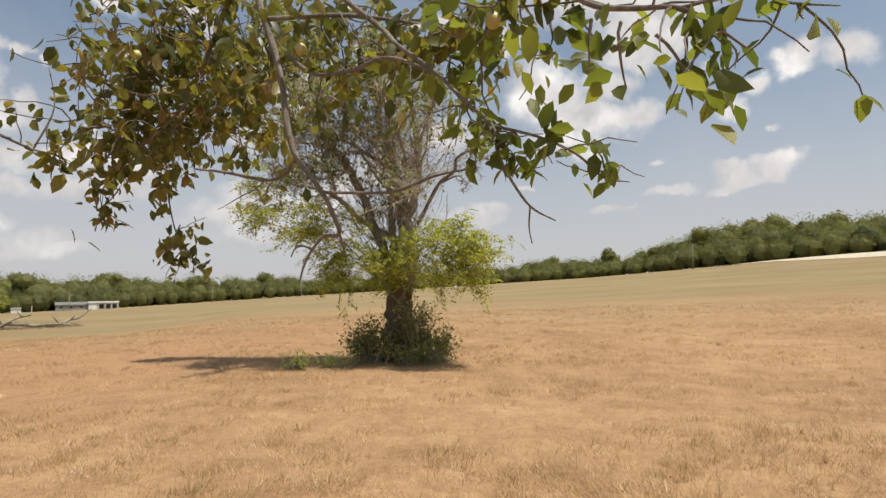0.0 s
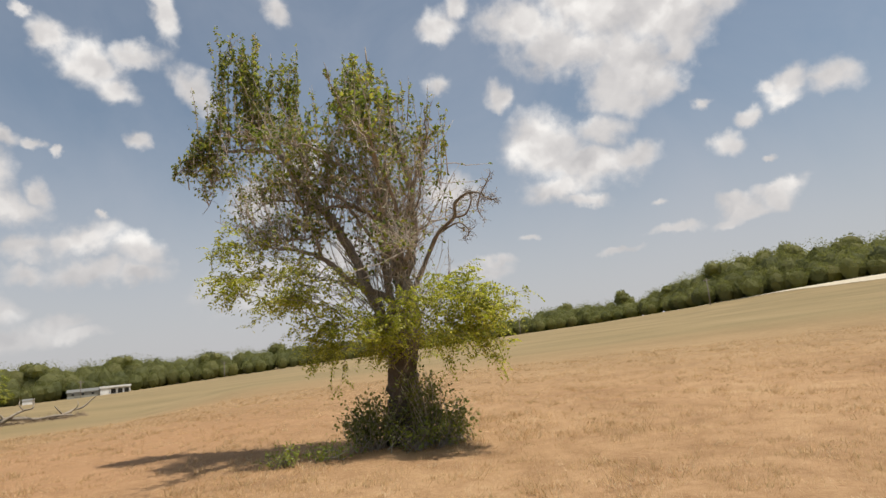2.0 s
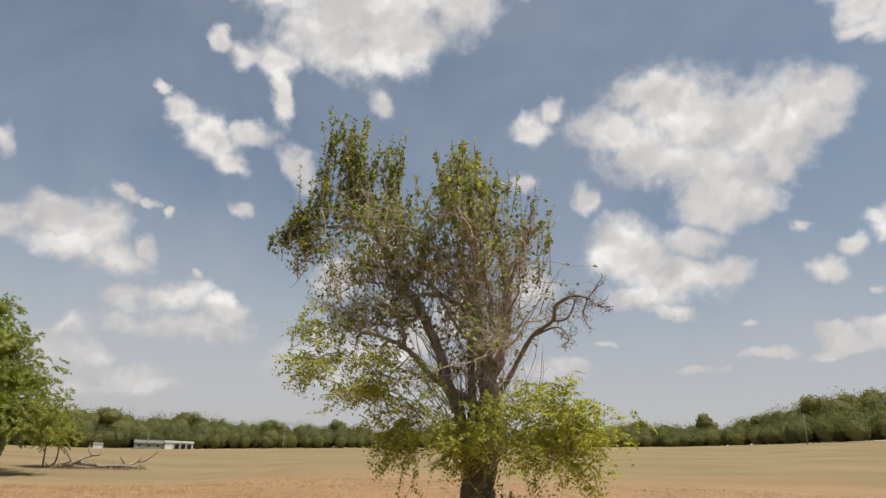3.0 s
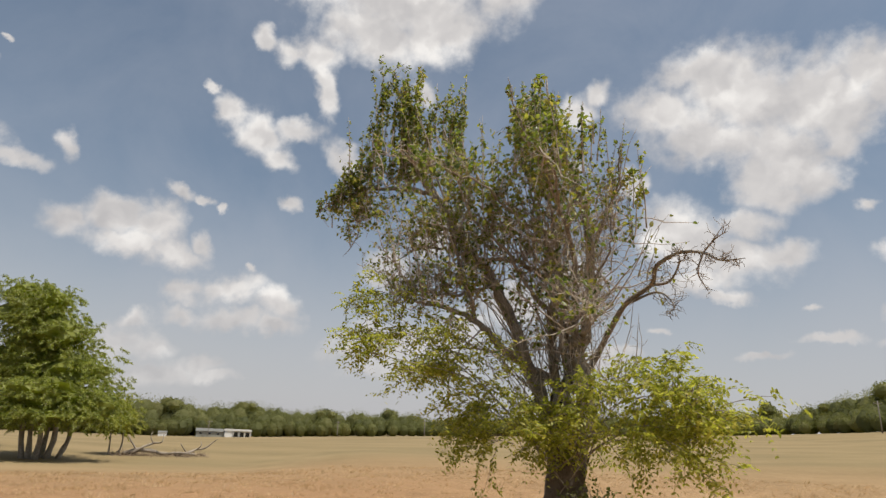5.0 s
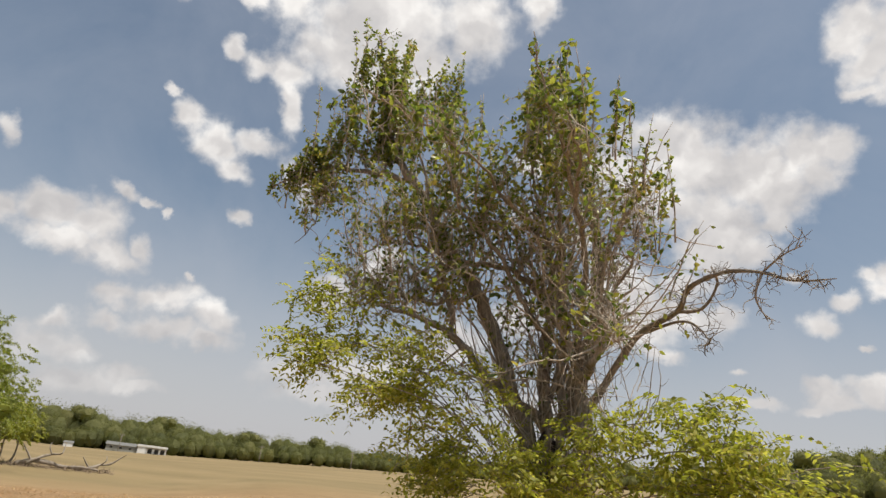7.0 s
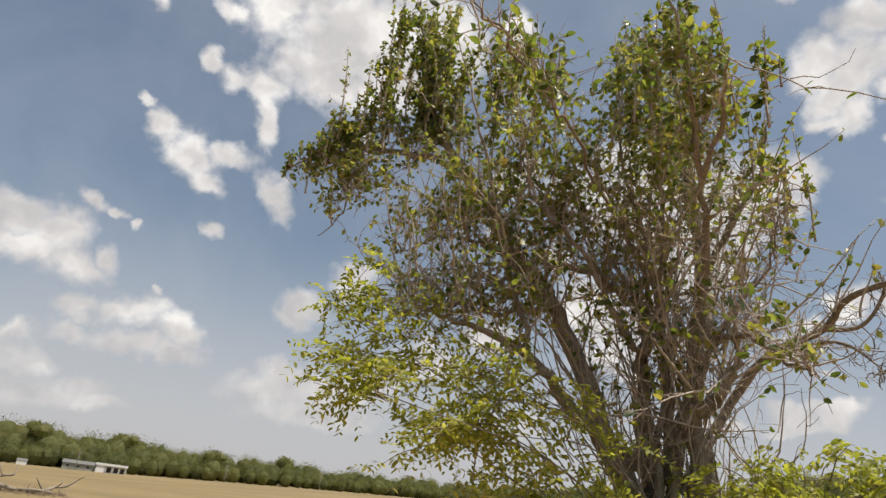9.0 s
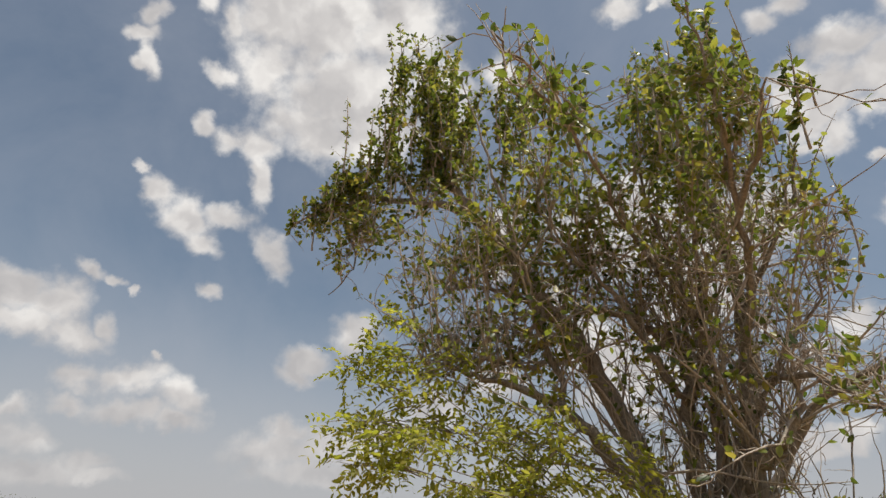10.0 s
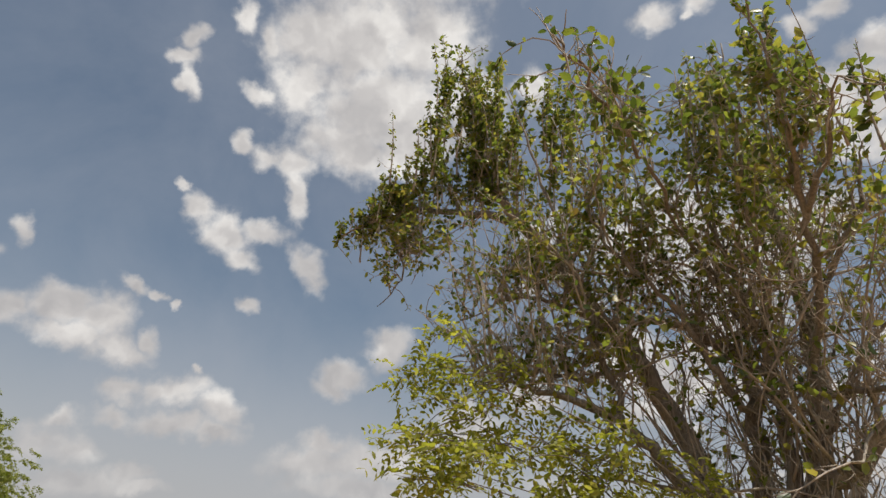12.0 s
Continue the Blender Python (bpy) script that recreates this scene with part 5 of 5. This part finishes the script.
# ---------------------------------------------------------------- trees beside the field
def frond_tree(name, label, at, height, radius, seed, crowns, stems=5, leaf=0.26, count=9000, mat=None, trunk_lean=0.25):
    """A tree with several stems and a layered crown of drooping fronds. crowns: (x, y, z, rx, ry, rz) as shares of radius and height."""
    rng = np.random.default_rng(seed)
    x, y = at
    root = thing(name, (x, y, ground_at(x, y)), label, "tree")
    heaps = [(a * radius, b * radius, c * height, d * radius, e * radius, f * height) for a, b, c, d, e, f in crowns]
    for k in range(stems):
        b = Build()
        s = rng.normal(0, 0.12 * radius, 3)
        hp = heaps[k % len(heaps)]
        e = np.array(hp[:3]) + rng.normal(0, 0.1, 3) * radius
        p = smooth_path([(s[0], s[1], -0.2, 0.035 * height / 2.2), (s[0] * 1.4, s[1] * 1.4, height * 0.16, 0.022 * height / 2), ((s[0] + e[0]) * 0.6, (s[1] + e[1]) * 0.6, height * 0.4, 0.014 * height / 2), (*e, 0.02)], 5)
        b.tube(p[:, :3], p[:, 3], 8, 0.3)
        part("trunk", b.mesh("trunk", BARK), root)
    at_, way, size = [], [], []
    twigs = Build()
    vol = np.array([h[3] * h[4] * h[5] for h in heaps]) ** 0.67
    vol /= vol.sum()
    for hp, share in zip(heaps, vol):
        c, r = np.array(hp[:3]), np.array(hp[3:])
        n = int(count * share / 42)
        for _ in range(n):
            q = rng.normal(0, 1, 3)
            q /= np.linalg.norm(q)
            lobes = 1 + 0.28 * noise.noise(Vector(q * 2.6) + Vector((seed, c[0], c[2])))
            p0 = c + q * r * lobes * rng.uniform(0.4, 0.95)
            d = np.array([q[0], q[1], 0.25 * q[2]]) + rng.normal(0, 0.25, 3)
            ln = rng.uniform(0.5, 1.1) * leaf * 4.2
            pts, rad = wander(p0, d, ln, 0.012, 0.004, rng, 5, 0.2, -0.7)
            twigs.tube(pts, rad, 3, cap=False)
            for _ in range(42):
                i = rng.integers(0, 5)
                qv = pts[i] + (pts[i + 1] - pts[i]) * rng.random()
                w = (pts[i + 1] - pts[i]) / ln * 3 + rng.normal(0, 0.6, 3) + np.array([0, 0, -0.25])
                at_.append(qv + rng.normal(0, 0.03 * height / 10, 3))
                way.append(w)
                size.append(leaf * rng.uniform(0.6, 1.3))
    for k, hp in enumerate(heaps):
        inner = part("inner_foliage", lump("inner_foliage", (hp[3] * 0.5, hp[4] * 0.5, hp[5] * 0.5), mat or ASH, seed + k, 0.5, 3), root, "", "stuff")
        inner.location = hp[:3]
    part("twig_tangle", twigs.mesh("twig_tangle", TWIG), root, "", "stuff")
    part("crown", leaves_mesh("crown", at_, way, size, FROND, mat or ASH, rng, 0.5), root, "", "stuff")
    return root


def polar(az, r):
    return r * math.sin(radians(az)), r * math.cos(radians(az))


frond_tree("field_tree", "full green broad-crowned tree with several stems beside the field", (-53.2, 59.0), 18.8, 8.8, 51,
           [(-0.3, -0.25, 0.76, 0.62, 0.6, 0.17), (0.1, -0.2, 0.66, 0.5, 0.5, 0.15), (-0.3, -0.1, 0.6, 0.6, 0.6, 0.2), (-0.4, -0.1, 0.48, 0.72, 0.7, 0.2), (0.15, 0.0, 0.47, 0.68, 0.68, 0.19), (0.15, -0.3, 0.34, 0.88, 0.6, 0.15), (-0.4, 0, 0.32, 0.6, 0.6, 0.15), (0.62, 0, 0.28, 0.42, 0.5, 0.14), (-0.36, -0.33, 0.88, 0.36, 0.36, 0.09), (0.0, -0.3, 0.84, 0.32, 0.32, 0.09), (0.25, -0.2, 0.23, 0.85, 0.7, 0.08), (-0.5, -0.2, 0.23, 0.6, 0.6, 0.08)], 7, 0.22, 150000)
frond_tree("young_tree", "small light green tree beside the larger one", (-53.6, 69.4), 8.2, 3.4, 53,
           [(0, 0, 0.62, 0.7, 0.7, 0.3), (0.2, 0, 0.42, 0.7, 0.7, 0.22)], 2, 0.2, 9000, BRIGHT)
frond_tree("tall_tree", "tall dark green tree at the edge of the wood", polar(-53.4, 42), 11.8, 4.7, 57,
           [(0.15, 0, 0.84, 0.55, 0.6, 0.14), (-0.1, 0, 0.62, 0.8, 0.8, 0.16), (0.35, 0, 0.62, 0.6, 0.6, 0.12), (0, 0, 0.4, 0.7, 0.7, 0.12), (0.6, 0, 0.5, 0.45, 0.5, 0.1)], 2, 0.22, 46000, DARKLEAF)
frond_tree("edge_tree", "dull green bushy tree beside the field", (-79.5, 61.0), 12.5, 7.2, 59,
           [(0, 0, 0.62, 0.8, 0.8, 0.3), (0.4, 0, 0.42, 0.7, 0.7, 0.25), (-0.5, 0, 0.4, 0.7, 0.7, 0.28)], 4, 0.3, 34000, DARKLEAF)


frond_tree("edge_tree", "dull green bushy tree beside the field", (-75.0, 66.0), 12.0, 7.0, 63,
           [(0, 0, 0.6, 0.8, 0.8, 0.3), (0.5, 0, 0.4, 0.7, 0.7, 0.25), (-0.5, 0, 0.4, 0.7, 0.7, 0.28)], 4, 0.3, 34000, DARKLEAF)


def bare_tree():
    rng = np.random.default_rng(61)
    x, y = -57.5, 53.6
    root = thing("dead_tree", (x, y, ground_at(x, y)), "slender bare dead tree beside the green one", "tree")
    root.scale = (1.75, 1.75, 1.75)
    b = Build()
    p = smooth_path([(0, 0, -0.2, 0.11), (-0.1, 0, 2.0, 0.085), (0.05, 0, 4.0, 0.065), (-0.1, 0, 5.8, 0.045), (0.1, 0, 7.4, 0.028), (0.2, 0, 8.8, 0.010)], 5)
    b.tube(p[:, :3], p[:, 3], 8, 0.3)
    part("trunk", b.mesh("trunk", DEADWOOD), root)
    for _ in range(14):
        i = rng.integers(8, len(p) - 2)
        bb = Build()
        pts, rad = wander(p[i, :3], (rng.normal(0, 0.6), rng.normal(0, 0.6), 0.7), rng.uniform(0.5, 1.7), 0.026, 0.007, rng, 7, 0.5)
        bb.tube(pts, rad, 5, cap=False)
        part("branch", bb.mesh("branch", DEADWOOD), root)


bare_tree()


def fallen_limbs():
    rng = np.random.default_rng(67)
    x, y = polar(-34.4, 87)
    root = thing("fallen_limbs", (x, y, ground_at(x, y)), "heap of fallen bleached dead limbs lying in the field", "deadwood")
    root.scale = (1.4, 1.4, 1.4)
    side = Vector((math.cos(radians(36)), math.sin(radians(36)), 0))

    def at(s, h, d=0.0):
        q = side * s + Vector((0.6, -0.8, 0)) * d
        return np.array([q.x, q.y, (ground_at(x + q.x * 1.4, y + q.y * 1.4) - root.location.z) / 1.4 + h])

    for pts in ([(-2.6, 0.1, 0.15), (-1.6, 0.45, 0.13), (-0.6, 0.4, 0.12), (0.6, 0.18, 0.09), (1.7, 0.3, 0.07), (3.0, 0.2, 0.05)],
                [(-1.9, 0.2, 0.09), (-1.2, 0.7, 0.08), (-0.4, 1.0, 0.065), (0.2, 1.15, 0.045), (0.3, 1.9, 0.02)],
                [(1.4, 0.1, 0.1), (2.3, 0.3, 0.085), (3.1, 0.55, 0.07), (3.8, 0.7, 0.055), (4.5, 1.3, 0.03), (4.7, 1.55, 0.012)],
                [(-1.6, 0.4, 0.06), (-2.1, 1.1, 0.045), (-2.5, 1.6, 0.02)], [(2.3, 0.3, 0.05), (1.9, 0.8, 0.035), (1.7, 1.1, 0.015)], [(3.1, 0.55, 0.04), (3.4, 0.95, 0.03), (3.35, 1.3, 0.01)],
                [(-0.4, 1.0, 0.04), (-0.7, 1.5, 0.03), (-0.65, 1.9, 0.01)]):
        p = smooth_path([(*at(s, h, rng.normal(0, 0.3)), r * 1.35) for s, h, r in pts], 5)
        b = Build()
        b.tube(p[:, :3], p[:, 3], 7, 0.4)
        part("dead_limb", b.mesh("dead_limb", DEADWOOD), root)
    tw = Build()
    for _ in range(420):
        s = rng.uniform(-3.5, 4.0)
        pts, rad = wander(at(s, 0.05, rng.normal(0, 0.8)), rng.normal(0, 1, 3) + np.array([0, 0, 0.5]), rng.uniform(0.2, 0.7), 0.02, 0.006, rng, 5, 0.7)
        tw.tube(pts, rad, 4, cap=False)
    part("brushwood", tw.mesh("brushwood", BRUSH), root, "", "stuff")


fallen_limbs()


# ---------------------------------------------------------------- the far side of the field
def woods():
    rng = np.random.default_rng(71)
    at, way, size = [], [], []
    core_v, core_f = [], []
    bm = bmesh.new()
    bmesh.ops.create_icosphere(bm, subdivisions=2, radius=1.0)
    bv = np.array([v.co[:] for v in bm.verts])
    bf = [tuple(v.index for v in f.verts) for f in bm.faces]
    bm.free()

    def tree(x, y, h, w, cards):
        """A dome of fine foliage that reaches the ground, with a few shallow heads on it."""
        g = ground_at(x, y)
        c = np.array([x, y, g + h * 0.42])
        r = np.array([w * 0.5, w * 0.5, h * 0.58])
        o = len(core_v)
        core_v.extend((c + bv * r * 0.74 * (1 + 0.06 * rng.normal(0, 1, (len(bv), 1)))).tolist())
        core_f.extend([tuple(o + i for i in f_) for f_ in bf])
        q = unit(rng.normal(0, 1, (cards, 3)))
        q[:, 1] -= 0.4 * np.sign(y)
        q[:, 2] = np.abs(q[:, 2] + 0.15)
        q = unit(q)
        shift = rng.uniform(0, 50, 3)
        bulge = np.array([noise.noise(Vector(k * 2.4) + Vector(shift)) for k in q])[:, None]
        at.extend((c + q * r * (1 + 0.22 * bulge) * rng.uniform(0.76, 1.06, (cards, 1))).tolist())
        way.extend((q * 0.5 + rng.normal(0, 0.8, (cards, 3))).tolist())
        size.extend((rng.uniform(0.4, 1.0, cards) * (0.35 + h * 0.02)).tolist())

    tops_az = [-75, -60, -48, -40, -36, -30, -24, -18, -12, 0, 5, 9, 13, 17, 20, 23, 26, 32, 37, 60]
    tops_el = [3.6, 3.2, 2.2, 2.1, 2.2, 2.25, 2.1, 2.05, 2.1, 2.35, 2.8, 3.3, 3.2, 3.4, 4.3, 5.2, 5.9, 6.05, 5.8, 5.4]
    for az in np.arange(-75, 60, 0.62):
        re, ze = edge_of(az)
        el = np.interp(az, tops_az, tops_el)
        for row in range(4):
            a = az + rng.normal(0, 0.35)
            r = re + 6 + row * 9 + rng.normal(0, 2.5)
            x, y = polar(a, r)
            h = (1.68 + r * math.tan(radians(el + rng.normal(0, 0.12)))) - ground_at(x, y)
            h = min(max(h * (0.55 if row == 0 else 0.8 if row == 1 else 1.0) * rng.uniform(0.84, 1.02) * (1 + 0.2 * noise.noise(Vector((a * 0.35, row, 0)))), 3.0), 24)
            tree(x, y, h, h * rng.uniform(0.5, 0.8) + 2.5, 430 if row < 3 else 180)
    me = leaves_mesh("woods", at, way, size, CARD, WOODLAND_HAZED, rng, 0.5)
    wood = tagged(new("woodland", me), "dense green woodland along the far edge of the field", "woodland", "", "stuff")
    core = bpy.data.meshes.new("woods_shade")
    core.from_pydata(core_v, [], core_f)
    core.materials.append(WOODLAND_HAZED)
    part("inner_foliage", core, wood, "", "stuff")


woods()


def skyline_trees():
    """Trees that stand clear of the rest along the skyline."""
    rng = np.random.default_rng(73)
    for az, el, dr in ((16.0, 4.15, 30), (18.5, 3.7, 25), (19.7, 4.0, 22), (-29.4, 2.6, 30), (-35.0, 2.5, 20), (29.5, 6.5, 30), (33.5, 6.5, 30), (10.2, 3.5, 40), (24.2, 5.7, 25), (-16.5, 2.35, 25), (-22.0, 2.35, 20), (27.0, 6.3, 28)):
        re, ze = edge_of(az)
        x, y = polar(az, re + dr)
        h = 1.68 + (re + dr) * math.tan(radians(el)) - ground_at(x, y)
        root = thing("distant_tree", (x, y, ground_at(x, y)), "round-crowned green tree rising above the far wood", "tree", "trees on the skyline")
        b = Build()
        b.tube([(0, 0, -0.5), (0.2, 0, h * 0.4), (0, 0.1, h * 0.75)], [0.35, 0.25, 0.1], 7)
        part("trunk", b.mesh("trunk", BARK), root)
        at, way, size = [], [], []
        for _ in range(5):
            c = np.array([rng.normal(0, h * 0.12), rng.normal(0, h * 0.12), h * rng.uniform(0.55, 0.82)])
            r = np.array([0.2, 0.2, 0.17]) * h * rng.uniform(0.8, 1.2)
            q = unit(rng.normal(0, 1, (260, 3)))
            at.extend((c + q * r * rng.uniform(0.75, 1.08, (260, 1))).tolist())
            way.extend((q + rng.normal(0, 0.7, (260, 3))).tolist())
            size.extend(rng.uniform(0.35, 0.85, 260).tolist())
            core = part("inner_foliage", lump("inner_foliage", r * 0.8, WOODLAND_HAZED, len(at), 0.3), root, "", "stuff")
            core.location = c
        part("crown", leaves_mesh("crown", at, way, size, CARD, WOODLAND_HAZED, rng, 0.5), root, "", "stuff")


skyline_trees()


def pale_strip():
    """The strip of pale bleached ground along the crest under the wood."""
    v, f = [], []
    for i, az in enumerate(np.linspace(22, 62, 40)):
        re, _ = edge_of(az)
        wide = 1.0 + 11 * smooth((az - 22) / 15)
        for r in np.linspace(re - wide, re + 1.5, 6):
            x, y = polar(az, r)
            v.append((x, y, ground_at(x, y) + 0.16))
        if i:
            f.extend((6 * i - 6 + k, 6 * i + k, 6 * i + k + 1, 6 * i - 5 + k) for k in range(5))
    me = bpy.data.meshes.new("farm_track")
    me.from_pydata(v, [], f)
    me.materials.append(paint_material("pale_dirt", (0.55, 0.48, 0.36), 0.95))
    tagged(new("farm_track", me), "pale dirt strip along the crest of the field", "track", "", "structure")


pale_strip()


def farmhouse():
    az, r = -30.5, 318
    x, y = polar(az, r)
    root = thing("farmhouse", (x, y, ground_at(x, y)), "long low building with a white pillared porch", "house")
    root.rotation_euler = (0, 0, -radians(az))
    root.scale = (0.76, 0.8, 0.86)

    def piece(name, lo, hi, mat, parent=root, label=""):
        b = Build()
        b.box(lo, hi)
        return part(name, b.mesh(name, mat, False), parent, label)

    piece("wall", (-17, 0, -1), (-0.5, 9, 2.7), GREYWALL, label="long grey wing")
    piece("wall", (-0.5, 2.5, -1), (15.5, 10, 3.4), WHITE, label="white main block")
    piece("wall", (-0.3, -1.4, -1), (4.2, 2.5, 3.4), WHITE, label="white closed bay")
    b = Build()
    b.v += [(-17.5, -0.6, 2.7), (-0.6, -0.6, 2.7), (-0.6, 9.6, 2.7), (-17.5, 9.6, 2.7), (-17.5, 4.5, 4.2), (-0.6, 4.5, 4.2)]
    b.f += [(0, 1, 5, 4), (2, 3, 4, 5), (0, 4, 3), (1, 2, 5), (3, 2, 1, 0)]
    part("roof", b.mesh("roof", ROOFM, False), root, "low grey roof")
    piece("porch_roof", (-0.8, -1.8, 3.4), (15.9, 10.3, 4.4), WHITE, label="flat white porch roof with a deep fascia")
    for i in range(4):
        piece("pillar", (4.6 + i * 3.5, -1.5, -1), (5.0 + i * 3.5, -1.1, 3.4), WHITE)
    # broad dark bays: the shade under the porch, put in as dark panels
    for i, w0 in enumerate((5.4, 9.0, 12.4)):
        w = piece("window", (w0, 2.42, 0.4), (w0 + 2.2, 2.5, 2.7), GLASS_AND_SHADE)
        piece("window_frame", (w0 - 0.1, 2.40, 2.7), (w0 + 2.3, 2.5, 2.85), WHITE, w)
    for i in range(3):
        w = piece("window", (-15 + i * 5.1, -0.08, 1.0), (-13.6 + i * 5.1, 0, 2.1), GLASS_AND_SHADE)
        piece("window_frame", (-15.1 + i * 5.1, -0.1, 2.1), (-13.5 + i * 5.1, 0, 2.22), WHITE, w)


farmhouse()


def shed():
    x, y = polar(-35.4, 322)
    root = thing("small_shed", (x, y, ground_at(x, y)), "small white shed beside the wood", "shed")
    root.rotation_euler = (0, 0, radians(30))
    root.scale = (0.7, 0.7, 0.7)
    b = Build()
    b.box((-2.5, -2, -0.5), (2.5, 2, 2.4))
    part("wall", b.mesh("wall", WHITE, False), root)
    b = Build()
    b.v += [(-2.8, -2.3, 2.4), (2.8, -2.3, 2.4), (2.8, 2.3, 2.4), (-2.8, 2.3, 2.4), (-2.8, 0, 3.5), (2.8, 0, 3.5)]
    b.f += [(0, 1, 5, 4), (2, 3, 4, 5), (0, 4, 3), (1, 2, 5), (3, 2, 1, 0)]
    part("roof", b.mesh("roof", ROOFM, False), root)


shed()


def utility_poles():
    first = None
    for az, r, h in ((23.0, 226, 9.2), (6.2, 300, 7.5), (-21.0, 312, 7.5), (-31.9, 316, 7.5), (-13.2, 305, 7.5)):
        x, y = polar(az, r)
        if first is None:
            first = thing("utility_pole", (x, y, ground_at(x, y)), "weathered wooden utility pole with a crossarm", "pole", "poles along the field")
            b = Build()
            b.tube([(0, 0, -0.5), (0, 0, 4), (0, 0, h)], [0.19, 0.16, 0.12], 8)
            part("post", b.mesh("post", POLEWOOD), first)
            b = Build()
            b.box((-1.1, -0.07, h - 0.8), (1.1, 0.07, h - 0.62))
            part("crossarm", b.mesh("crossarm", POLEWOOD, False), first)
            for k in (-0.95, 0.0, 0.95):
                b = Build()
                b.tube([(k, 0, h - 0.62), (k, 0, h - 0.42)], [0.06, 0.04], 6)
                part("insulator", b.mesh("insulator", WHITE), first)
        else:
            copy_thing(first, pose(x, y, ground_at(x, y) + h - 9.2, 0, 0, 20))


utility_poles()
